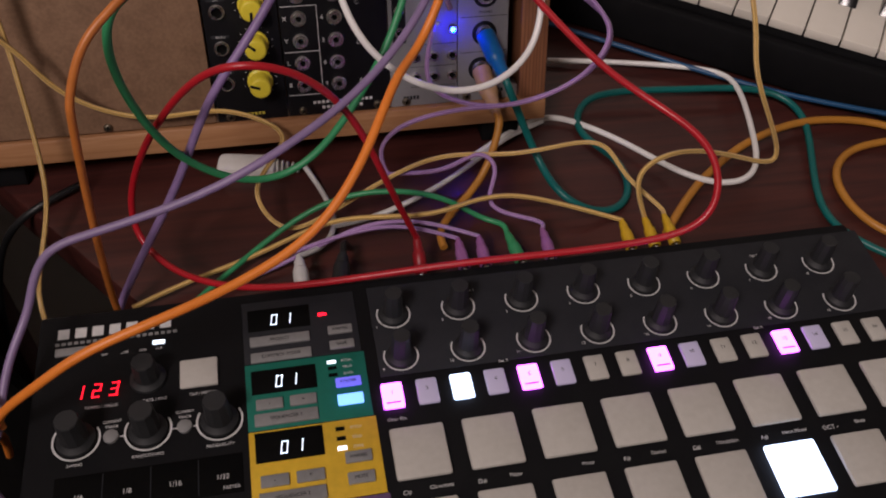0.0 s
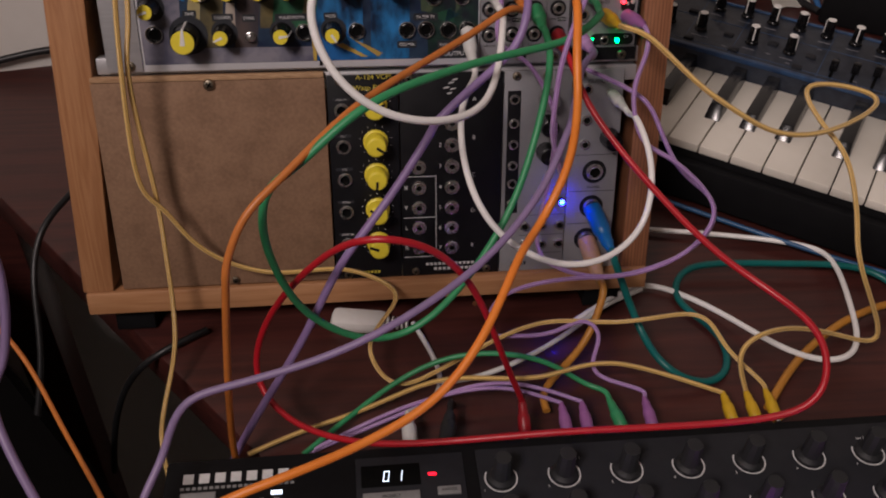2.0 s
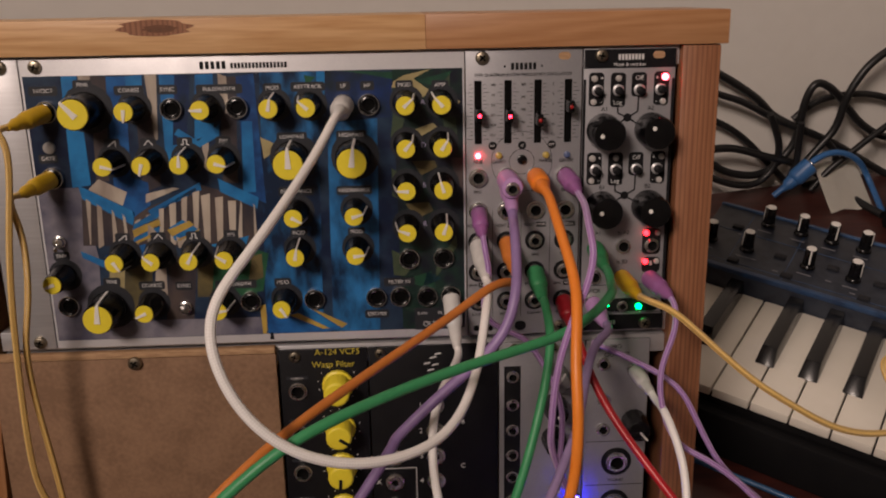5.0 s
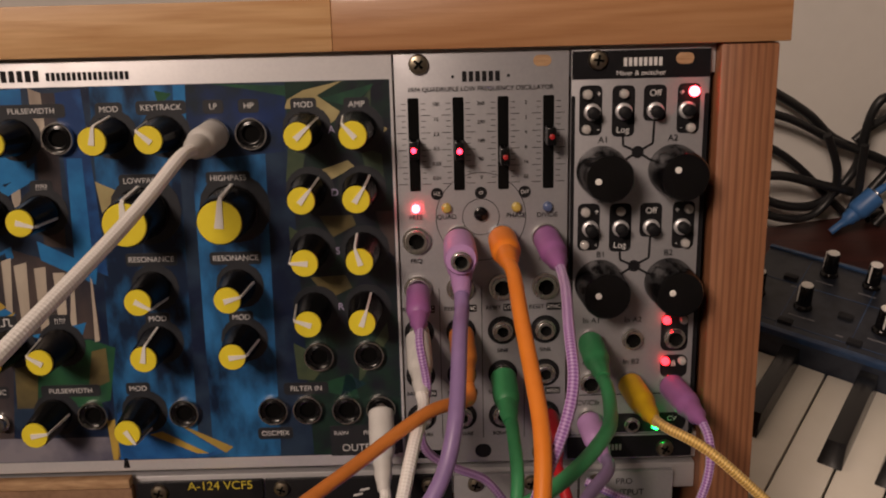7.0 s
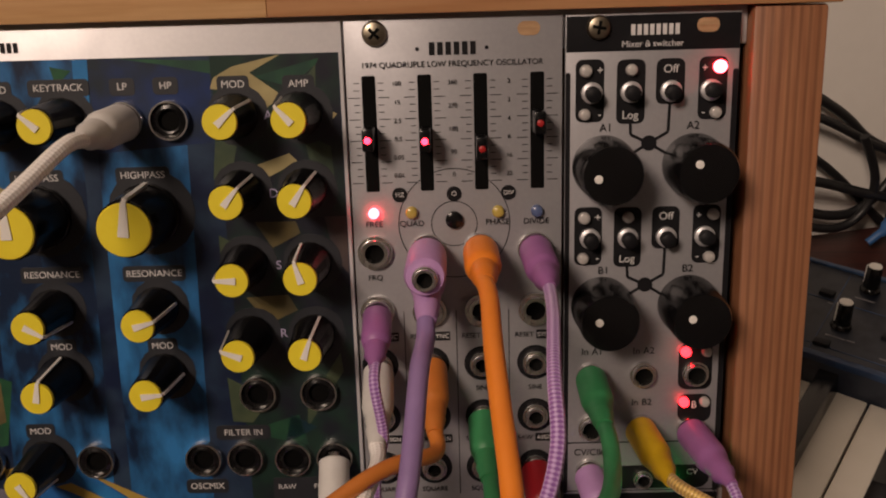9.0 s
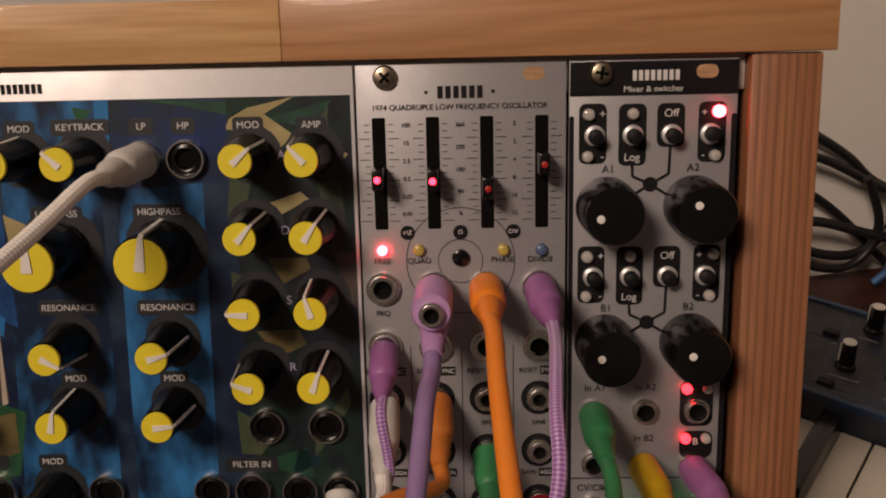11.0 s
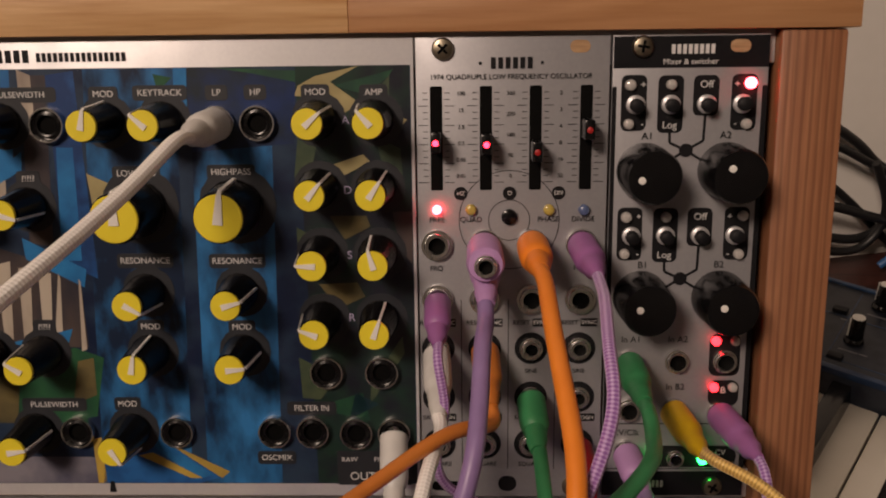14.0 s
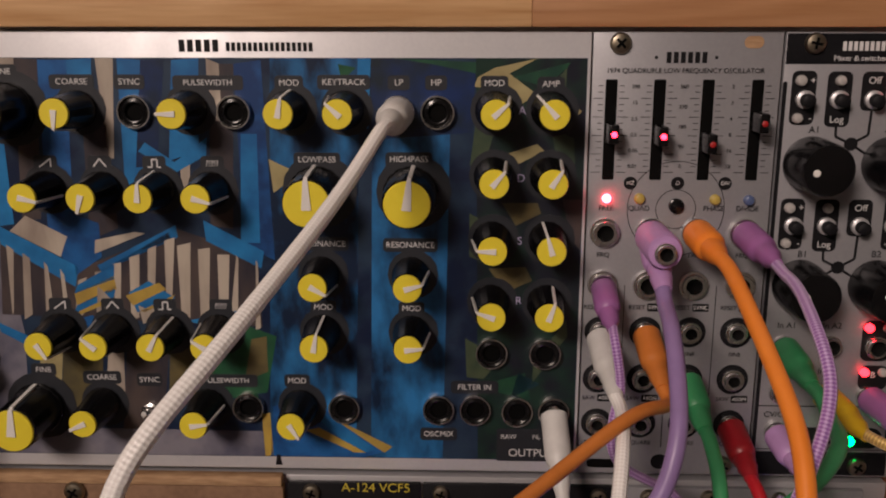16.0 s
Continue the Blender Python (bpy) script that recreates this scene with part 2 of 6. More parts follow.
def rounded(x0, x1, z0, z1, r, n=4):
    out = []
    for cx, cz, s in ((x1 - r, z1 - r, 0), (x0 + r, z1 - r, 90), (x0 + r, z0 + r, 180), (x1 - r, z0 + r, 270)):
        out += [(cx + r * math.cos(radians(s + 90 * i / n)), cz + r * math.sin(radians(s + 90 * i / n))) for i in range(n + 1)]
    return out


def finish(name, bm, mat, smooth=35):
    bmesh.ops.recalc_face_normals(bm, faces=bm.faces)
    bmesh.ops.scale(bm, vec=(MM, MM, MM), verts=bm.verts)
    me = bpy.data.meshes.new(name)
    bm.to_mesh(me)
    bm.free()
    me.materials.append(mat)
    if smooth:
        me.shade_smooth()
        me.set_sharp_from_angle(angle=radians(smooth))
    return me


def place(name, me, parent, x=0.0, y=0.0, z=0.0, rot=(0, 0, 0), label=""):
    ob = new(name, me)
    ob.parent = parent
    ob.location, ob.rotation_euler = (x * MM, y * MM, z * MM), [radians(a) for a in rot]
    if label:
        ob["label"] = label
    return ob


def part(name, bm, mat, parent, label="", smooth=35):
    return place(name, finish(name, bm, mat, smooth), parent, label=label)


def thing(name, label, category, group="", kind="", at=(0, 0, 0)):
    ob = new(name)
    ob.empty_display_size = 0.01
    ob.location = at
    return tagged(ob, label, category, group, kind)


def tilted(ob):
    """Leans a thing back with the rack."""
    ob.matrix_world = TILT @ Matrix.Translation(ob.location)
    return ob


CACHE = {}


def shared(key, make):
    if key not in CACHE:
        CACHE[key] = make()
    return CACHE[key]


TEXTS = []


def text(words, x, z, size, mat, parent, y=-0.25, name="printed_label", flat=False, rot=0, align="CENTER", yy=None):
    """Raised print on an upright panel (x, z), or lying on a deck (x, y) when flat; size is the capital height in mm."""
    d = bpy.data.curves.new(name, "FONT")
    d.body, d.size, d.align_x, d.align_y = words, size / 0.84 * MM, align, "CENTER"
    d.extrude = 0.00004
    d.materials.append(mat)
    ob = new(name, d)
    ob.parent = parent
    if flat:
        ob.location, ob.rotation_euler = (x * MM, yy * MM, z * MM), (0, 0, radians(rot))
    else:
        ob.location, ob.rotation_euler = (x * MM, y * MM, z * MM), (radians(90), 0, radians(rot))
    TEXTS.append(ob)
    return ob


def wordmark(n, x0, x1, z, h, mat, parent, y=-0.2, flat=False, yy=0.0, name="maker_mark"):
    """A word drawn as plain bars."""
    step = (x1 - x0) / n
    w = step * 0.33
    def bar():
        bm = bmesh.new()
        if flat:
            box(bm, -w, w, -h / 2, h / 2, 0, 0.15)
        else:
            box(bm, -w, w, 0, 0.15, -h / 2, h / 2)
        return finish("mark_bar", bm, mat, 0)
    me = shared(("bar", flat, round(w, 3), h, mat.name), bar)
    for i in range(n):
        x = x0 + step * (i + 0.5)
        place("mark_bar", me, parent, x, yy if flat else y, z)


# ---- small fittings ----
def jack(parent, x, z, r=3.9, y=0.0, ring=False, open_=0.6):
    """A nut with a threaded bush round a dark bore; ring sets it in a black printed disc."""
    o = open_
    def nut():
        bm = bmesh.new()
        mid = (1 + o) / 2
        lathe(bm, [(r, 0), (r, -0.9), (r * 0.96, -1.25), (r * (mid + 0.04), -1.3), (r * mid, -2.0), (r * (mid - 0.03), -2.25), (r * o, -2.2), (r * (o - 0.03), -0.4)], 28, close=False)
        return finish("jack", bm, CHROME)
    def bore():
        bm = bmesh.new()
        lathe(bm, [(r * o, -0.5), (r * 0.001, -0.2)], 18, close=False)
        return finish("bore", bm, HOLE)
    ob = place("jack", shared(("nut", r, o), nut), parent, x, y, z)
    place("bore", shared(("bore", r, o), bore), ob)
    if ring:
        def surround():
            bm = bmesh.new()
            lathe(bm, [(r * 1.38, 0), (r * 1.38, -0.12), (r * 0.9, -0.13)], 28, close=False)
            return finish("jack_surround", bm, INKK)
        place("surround", shared(("ring", r), surround), ob)
    return ob


def socket(parent, x, z, r=4.7):
    """A thin bright collar round a black moulded socket."""
    def collar():
        bm = bmesh.new()
        lathe(bm, [(r, 0), (r, -1.6), (r * 0.97, -2.0), (r * 0.90, -2.0), (r * 0.86, -1.6), (r * 0.86, -0.2)], 32, close=False)
        return finish("jack", bm, CHROME)
    def insert():
        bm = bmesh.new()
        lathe(bm, [(r * 0.86, -0.3), (r * 0.84, -1.1), (r * 0.62, -1.5), (r * 0.54, -1.4), (r * 0.46, -0.4)], 28, close=False)
        return finish("insert", bm, KNOB)
    def bore():
        bm = bmesh.new()
        lathe(bm, [(r * 0.47, -0.45), (r * 0.001, -0.4)], 18, close=False)
        return finish("bore", bm, HOLE)
    ob = place("jack", shared(("collar", r), collar), parent, x, 0, z)
    place("insert", shared(("insert", r), insert), ob)
    place("bore", shared(("sbore", r), bore), ob)
    return ob


def screw(parent, x, z, r=2.7, y=0.0, turn=20):
    def head():
        bm = bmesh.new()
        lathe(bm, [(r, 0), (r, -0.7), (r * 0.85, -1.4), (r * 0.45, -1.8)], 20)
        return finish("screw", bm, SCREWM)
    def slot():
        bm = bmesh.new()
        box(bm, -r * 0.55, r * 0.55, -1.9, -1.6, -r * 0.13, r * 0.13)
        box(bm, -r * 0.13, r * 0.13, -1.91, -1.6, -r * 0.55, r * 0.55)
        return finish("slot", bm, HOLE, 0)
    ob = place("screw", shared(("screw", r), head), parent, x, y, z, (0, turn, 0))
    place("slot", shared(("slot", r), slot), ob)
    return ob


def knob(parent, x, z, angle, r=3.9, rb=5.2, h=15.0):
    """A fluted black knob with a yellow cap and a white pointer."""
    def body():
        bm = bmesh.new()
        lathe(bm, [(rb * 1.04, -0.6), (rb * 1.04, -2.0), (rb, -2.2), (r * 1.1, -h + 1.2), (r * 1.05, -h + 0.4), (r * 0.98, -h + 0.2)], 48, 16, 0.035)
        return finish("knob", bm, KNOB, 50)
    def cap():
        bm = bmesh.new()
        lathe(bm, [(r, -h + 0.5), (r, -h - 0.15), (r * 0.96, -h - 0.4)], 32)
        return finish("cap", bm, YELLOW)
    def pointer():
        bm = bmesh.new()
        w = r * 0.14
        polygon(bm, [(-w * 1.5, -r * 0.25), (w * 1.5, -r * 0.25), (w * 0.7, r * 1.06), (-w * 0.7, r * 1.06)], -h - 0.75, -h - 0.2)
        v = [bm.verts.new(c) for c in ((-w * 0.6, -h, r * 1.0), (w * 0.6, -h, r * 1.0), (w * 0.6, -2.4, rb * 1.02), (-w * 0.6, -2.4, rb * 1.02),
             (-w * 0.6, -h, r * 1.16), (w * 0.6, -h, r * 1.16), (w * 0.6, -2.4, rb * 1.1), (-w * 0.6, -2.4, rb * 1.1))]
        for q in ((4, 5, 6, 7), (0, 1, 5, 4), (1, 2, 6, 5), (2, 3, 7, 6), (3, 0, 4, 7)):
            bm.faces.new([v[i] for i in q])
        return finish("pointer", bm, WHITE, 0)
    ob = place("knob", shared(("kb", r, h), body), parent, x, 0, z, (0, angle, 0), "black fluted knob with yellow cap")
    place("cap", shared(("kc", r, h), cap), ob, label="yellow cap")
    place("pointer", shared(("kp", r, h), pointer), ob, label="white pointer")
    return ob


def led(parent, x, z, mat, r=1.5, y=0.0, label=""):
    def bulb():
        bm = bmesh.new()
        lathe(bm, [(r, 0), (r, -0.9), (r * 0.8, -1.5), (r * 0.4, -1.8)], 16)
        return finish("led", bm, mat)
    return place("led", shared(("led", r, mat.name), bulb), parent, x, y, z, label=label)


def toggle(parent, x, z, tilt=20, s=1.0):
    """A nut with a round bush and a short tilted bat."""
    def base():
        bm = bmesh.new()
        lathe(bm, [(2.9 * s, 0), (2.9 * s, -1.2), (2.3 * s, -1.5), (2.0 * s, -1.6 if s < 1 else -3.4), (1.2 * s, -1.7 if s < 1 else -3.6)], 20)
        return finish("toggle_switch", bm, SILVER if s < 1 else CHROME)
    def bat():
        bm = bmesh.new()
        if s < 1:
            lathe(bm, [(1.75, -1.5), (1.8, -3.6), (1.75, -4.2), (1.3, -4.5)], 18)
        else:
            lathe(bm, [(0.8, -3), (1.0, -5), (1.15, -6.6), (0.8, -7.2)], 14)
        return finish("bat", bm, INKK if s < 1 else CHROME)
    ob = place("toggle_switch", shared(("tg", s), base), parent, x, 0, z)
    place("bat", shared(("bat", s), bat), ob, rot=(tilt, 0, 0))
    return ob


def plate(parent, x, z, w, h, mat, y=-0.17, r=1.0):
    bm = bmesh.new()
    polygon(bm, rounded(x - w / 2, x + w / 2, z - h / 2, z + h / 2, min(r, h / 2.1, w / 2.1)), y)
    return part("label_or_shade_plate", bm, mat, parent, smooth=0)


def tag(parent, words, x, z, w, size=2.0, h=4.0, ink=None):
    plate(parent, x, z, w, h, PLATE)
    return text(words, x, z, size, ink or INKW, parent)


def panel(parent, x0, x1, z0, z1, mat, holes=()):
    bm = bmesh.new()
    box(bm, x0 + 0.15, x1 - 0.15, 0, 2.0, z0, z1, 0.25)
    return part("front_panel", bm, mat, parent)


def slot_hole(parent, x, z, w=5.2, h=3.2):
    bm = bmesh.new()
    polygon(bm, rounded(x - w / 2, x + w / 2, z - h / 2, z + h / 2, h / 2.05), -0.1)
    return part("mounting_slot", bm, PLYEDGE, parent, "open mounting slot", 0)


ROW1, ROW2 = (155.5, 284.0), (22.2, 150.7)

# ---- room ----
def slab(name, x0, x1, y0, y1, z0, z1, mat, label, category, bevel=0.0):
    bm = bmesh.new()
    box(bm, x0, x1, y0, y1, z0, z1, bevel)
    return tagged(new(name, finish(name, bm, mat, 0)), label, category, kind="structure")


slab("floor", -2000, 2000, -2600, 900, -840, -800, FLOORM, "dark brown wooden floor", "floor")
slab("ceiling", -2000, 2000, -2600, 900, 1750, 1790, WALL, "plain off-white ceiling", "ceiling")
slab("wall_back", -1930, 1930, 0, 100, -800, 1750, WALL, "plain warm off-white painted wall behind the desk", "wall").matrix_world = pose(0, 0.425, 0, 0, 0, 11.3)
slab("wall_front", -2000, 2000, -2600, -2500, -800, 1750, WALL, "plain off-white wall behind the viewer", "wall")
slab("wall_left", -2000, -1900, -2500, 900, -800, 1750, WALL, "plain off-white side wall", "wall")
slab("wall_right", 1900, 2000, -2500, 900, -800, 1750, WALL, "plain off-white side wall", "wall")


def desk():
    t = thing("desk", "dark red-brown polished wooden desk with cables on it", "desk", at=(0, 0, -0.8))
    bm = bmesh.new()
    corners = [(-477, 324), (75, -355), (1300, -355), (1300, 679)]
    low, high = [[bm.verts.new((x, y, z)) for x, y in corners] for z in (756, 786)]
    bm.faces.new(high), bm.faces.new(low[::-1])
    for i in range(4):
        j = (i + 1) % 4
        bm.faces.new((low[i], low[j], high[j], high[i]))
    bmesh.ops.bevel(bm, geom=list(bm.edges), offset=3, segments=2, affect="EDGES", profile=0.5)
    part("desktop", bm, DESK, t)
    for x, y in ((-410, 290), (110, -315), (1260, -315), (1260, 620)):
        bm = bmesh.new()
        box(bm, x - 22, x + 22, y - 22, y + 22, 0, 756, 2)
        part("leg", bm, DESK, t)


desk()


# Made-up bag shape: stands in for the dark floor past the desk edge.
def bag():
    t = thing("bag", "black bag-shaped block added to darken the floor beside the desk", "bag", at=(-0.238, -0.02, -0.8))
    t.rotation_euler = (0, 0, radians(-51))
    bm = bmesh.new()
    box(bm, -420, 420, -380, -20, 0, 740, 40)
    bmesh.ops.subdivide_edges(bm, edges=list(bm.edges), cuts=5, use_grid_fill=True)
    for v in bm.verts:
        d = noise.noise(v.co * 0.008) * 22
        v.co += Vector((d * 0.5, -abs(d) * 0.5, d if v.co.z > 60 else 0))
    part("body", bm, FILLM, t)
    bm = bmesh.new()
    tube(bm, smooth_path([(-150, -200, 725), (-120, -190, 760), (0, -185, 785), (120, -190, 760), (150, -200, 725)]), 9)
    part("handle", bm, FILLM, t)


def adapter():
    t = thing("power_adapter", "white plastic adapter tucked under the rack case", "adapter", at=(-0.071, -0.002, -0.014))
    t.rotation_euler = (0, 0, radians(-10))
    bm = bmesh.new()
    box(bm, -22, 14, -8, 8, 0.1, 10, 4)
    part("body", bm, WHITE, t)
    bm = bmesh.new()
    for k in range(5):
        lathe(bm, [(4.6 - k * 0.4, k * 3.0), (4.9 - k * 0.4, k * 3.0 + 1.0), (4.0 - k * 0.4, k * 3.0 + 1.6)], 16)
    bmesh.ops.rotate(bm, verts=bm.verts, cent=(0, 0, 0), matrix=Matrix.Rotation(radians(-90), 3, "Z"))
    bmesh.ops.translate(bm, verts=bm.verts, vec=(14, 0, 5.2))
    part("strain_relief", bm, WHITE, t)


# ---- rack case ----
def rack_case():
    t = tilted(thing("rack_case", "handmade pine rack case holding two rows of synthesizer modules", "rack case"))
    bm = bmesh.new()
    box(bm, -238, -16.42, -2.5, 68, 285.2, 299.5, 0.35)
    part("top_board", bm, PINE, t, "pale pine top board")
    bm = bmesh.new()
    box(bm, -16.38, 113, -2.5, 68, 285.2, 299.5, 0.35)
    part("top_board", bm, PINE2, t, "darker jointed end of the top board")
    bm = bmesh.new()
    box(bm, -239, 111, -3, 68, 7, 21.5, 1.2)
    part("bottom_board", bm, PINE2, t)
    for kx, kz, rx, rz in ((-128, 296, 15, 3.4), (-126, 295.6, 7, 1.6)):
        bm = bmesh.new()
        polygon(bm, [(kx + rx * math.cos(q * 0.2618) * (1 + 0.15 * math.sin(q * 2.1)), kz + rz * math.sin(q * 0.2618)) for q in range(24)], -2.56 - (0.04 if rx < 10 else 0), -2.4)
        part("knot", bm, KNOT if rx < 10 else PINE_UP, t, "dark knot in the pine", 0)
    bm = bmesh.new()
    box(bm, 93.6, 110.5, -1.5, 67, 21.8, 285, 1.0)
    part("side_board", bm, PINE_UP, t, "reddish striped upright side board")
    bm = bmesh.new()
    box(bm, -229, -206, -1.5, 67, 21.8, 285, 1.0)
    for v in bm.verts:
        v.co.x -= (285 - v.co.z) * (16.5 if v.co.x > -215 else 11.5) / 263
    part("side_board", bm, PINE_L, t)
    bm = bmesh.new()
    box(bm, -206, 93, 60, 66, 22, 285)
    part("back_panel", bm, PLY, t)
    for z in (281, 158.5, 147.7, 25.2):
        bm = bmesh.new()
        box(bm, -212, 93.4, 2.2, 12, z - 4.5, z + 4.5, 0.5)
        part("rail", bm, SILVER, t, "aluminium mounting rail")
    for x in (-215, 85):
        bm = bmesh.new()
        box(bm, x - 12, x + 12, 8, 24, -10.6, 7.2, 1)
        for v in bm.verts:
            if v.co.z < 0:
                v.co.z += (v.co.y - 8) * 0.287
        part("foot", bm, BODY, t, "black rubber foot")
    return t


rack_case()


def blank_wood():
    t = tilted(thing("blank_panel", "brown fibreboard blanking panel screwed into the lower row", "blank panel"))
    bm = bmesh.new()
    box(bm, -216.5, -88.3, -1.6, 2, 23, 150.0, 0.5)
    part("board", bm, PLY, t)
    bm = bmesh.new()
    box(bm, -216, -88.6, -2.1, 1.9, 150.2, 153.4, 0.6)
    part("torn_edge", bm, PLYEDGE, t, "rough splintered pale edge")
    screw(t, -152, 148, 3.2, -2.1, 35)
    screw(t, -149, 26, 2.6, -1.6, 10)


blank_wood()


def blank_metal():
    t = tilted(thing("blank_panel", "narrow bare aluminium blanking panel in the upper row", "blank panel"))
    panel(t, -206, -186.6, *ROW1, SILVER)
    screw(t, -194, 281, 2.9)
    screw(t, -193.5, 158.8, 2.9)


blank_metal()


def art(parent, pts, mat, y):
    bm = bmesh.new()
    polygon(bm, pts, y)
    return part("painted_shape", bm, mat, parent, smooth=0)


def oscillator_module():
    t = tilted(thing("synth_module", "wide oscillator module with blue artwork and yellow-capped knobs", "synthesizer module", "modules in the rack"))
    panel(t, -186.4, 0, *ROW1, WHITEP)
    art(t, [(-185.3, 159.3), (-1, 159.3), (-1, 277.1), (-185.3, 277.1)], NAVY, -0.03)
    art(t, [(-87, 277), (-62.5, 277), (-66, 159.5), (-92, 159.5)], BLUEW, -0.05)
    art(t, [(-59.5, 258), (-38, 257), (-40, 159.5), (-61.5, 159.5)], BLUEW, -0.05)
    art(t, [(-31, 277), (-1.2, 277), (-1.2, 159.5), (-29.5, 159.5)], GREEN, -0.05)
    art(t, [(-185.2, 229.5), (-167, 229.5), (-163, 198), (-165, 159.5), (-185.2, 159.5), (-185.2, 212.5)], HAZE, -0.05)
    art(t, [(-169.5, 277), (-163, 277), (-162.5, 230.5), (-170.5, 229.5)], BLUE2, -0.06)
    art(t, [(-162.5, 277), (-157.5, 277), (-159, 253), (-161, 254)], CREAM, -0.06)
    art(t, [(-157.5, 277), (-151, 276.5), (-154.5, 232), (-160, 232)], UMBER, -0.06)
    art(t, [(-151, 276.5), (-143, 276.5), (-146, 216), (-153, 225.5)], BLUE, -0.06)
    art(t, [(-143, 276.5), (-136, 277), (-137.5, 259), (-143.5, 258)], BLUE2, -0.07)
    art(t, [(-135, 277), (-130, 277), (-132, 249.5), (-133.5, 249.5)], CREAM, -0.06)
    art(t, [(-140, 258), (-133.5, 259), (-132.5, 229.5), (-141, 226)], UMBER, -0.06)
    art(t, [(-129, 277), (-122.5, 276.5), (-124, 239.5), (-129.5, 239.5)], BLUE2, -0.06)
    art(t, [(-122.5, 276.5), (-116, 276.5), (-120, 247), (-126, 247)], INDIGO, -0.07)
    art(t, [(-114, 276.5), (-106.5, 277), (-108, 251.5), (-116.5, 249)], BLUE2, -0.07)
    art(t, [(-104.5, 277), (-101, 275.5), (-101, 260), (-104.5, 260)], CREAM, -0.07)
    art(t, [(-101, 275.5), (-97, 275.5), (-99.5, 229.5), (-106, 230.5), (-104.5, 260), (-101, 260)], UMBER, -0.06)
    art(t, [(-97, 275.5), (-89.5, 276.5), (-88, 220.5), (-96.5, 224.5)], BLUE, -0.07)
    art(t, [(-96, 256.5), (-91.5, 256.5), (-92, 225.5), (-97.5, 225.5)], BLUE2, -0.08)
    art(t, [(-120, 251.5), (-117, 248.5), (-118.5, 236), (-120, 236)], CREAM, -0.08)
    art(t, [(-113.5, 248.5), (-110.5, 250.5), (-111.5, 235), (-113.5, 237)], CREAM, -0.08)
    art(t, [(-123, 254), (-115, 248.5), (-105.5, 255.5), (-106, 250.5), (-115, 245.5), (-125, 251.5)], BLUE2, -0.09)
    art(t, [(-167, 227), (-146, 217), (-116, 229.5), (-93, 222), (-92.5, 200.5), (-169, 203.5)], UMBER, -0.08)
    art(t, [(-168, 230.5), (-145, 218), (-146.5, 212), (-167, 224.5)], BLUE2, -0.10)
    art(t, [(-164, 228.5), (-159, 233), (-147.5, 227), (-150, 221)], CREAM, -0.11)
    art(t, [(-146.5, 234), (-138, 231), (-138, 221), (-146, 215.5)], BLUE, -0.10)
    art(t, [(-140, 222), (-139.5, 226), (-128, 228.5), (-125, 228)], CREAM, -0.11)
    art(t, [(-145.5, 213), (-118, 228.5), (-117.5, 226), (-146, 209)], UMBER, -0.10)
    art(t, [(-139.5, 218.5), (-116, 230.5), (-115.5, 227), (-138.5, 216.5)], BLUE2, -0.10)
    art(t, [(-108, 232), (-91, 223), (-92, 218), (-107.5, 226)], BLUE2, -0.10)
    art(t, [(-165.5, 224.5), (-163.5, 223), (-165.5, 204.5), (-166, 203.5)], CREAM, -0.12)
    art(t, [(-161, 222), (-159, 220.5), (-160, 203.5), (-162.5, 202)], CREAM, -0.12)
    art(t, [(-155, 219.5), (-154, 218), (-153.5, 203.5), (-156, 202.5)], CREAM, -0.12)
    art(t, [(-150.5, 217.5), (-149.5, 215.5), (-149, 202.5), (-150.5, 201)], CREAM, -0.12)
    art(t, [(-145.5, 214), (-143, 215), (-145, 203.5), (-147.5, 203)], CREAM, -0.12)
    art(t, [(-140.5, 216.5), (-137.5, 217), (-139.5, 203), (-141, 203.5)], CREAM, -0.12)
    art(t, [(-135, 219), (-132.5, 219.5), (-134, 203.5), (-135.5, 202)], CREAM, -0.12)
    art(t, [(-130, 221), (-127, 222), (-128.5, 203), (-131, 202)], CREAM, -0.12)
    art(t, [(-124.5, 223.5), (-122, 224.5), (-124, 203), (-126, 203)], CREAM, -0.12)
    art(t, [(-119.5, 226), (-116.5, 227), (-119, 203.5), (-120.5, 201)], CREAM, -0.12)
    art(t, [(-116, 224.5), (-112, 225.5), (-113.5, 203), (-116, 202)], CREAM, -0.12)
    art(t, [(-110, 223.5), (-106.5, 224), (-108, 203), (-110.5, 202)], CREAM, -0.12)
    art(t, [(-104.5, 222), (-101, 222), (-102.5, 202), (-105, 200)], CREAM, -0.12)
    art(t, [(-99, 222), (-98.5, 220.5), (-99.5, 203), (-102, 201)], CREAM, -0.12)
    art(t, [(-93.5, 220.5), (-93, 219.5), (-93, 200), (-94.5, 199.5)], CREAM, -0.12)
    art(t, [(-146, 212.5), (-134.5, 219), (-135, 214.5), (-147, 210)], BLUE2, -0.13)
    art(t, [(-147, 210), (-135, 215.5), (-134.5, 211.5), (-146.5, 206.5)], GOLDP, -0.13)
    art(t, [(-146.5, 206.5), (-134.5, 212.5), (-135.5, 209), (-148.5, 202.5)], BLUE2, -0.13)
    art(t, [(-146.5, 204.5), (-138, 208.5), (-139, 206.5), (-147.5, 203)], GOLDP, -0.14)
    art(t, [(-140, 212.5), (-135.5, 207.5), (-140.5, 207.5)], CREAM, -0.14)
    art(t, [(-131, 210.5), (-125, 214), (-117.5, 209), (-129, 204.5)], BLUE2, -0.13)
    art(t, [(-132, 209.5), (-122, 213.5), (-120, 211.5), (-130, 206.5)], GOLDP, -0.14)
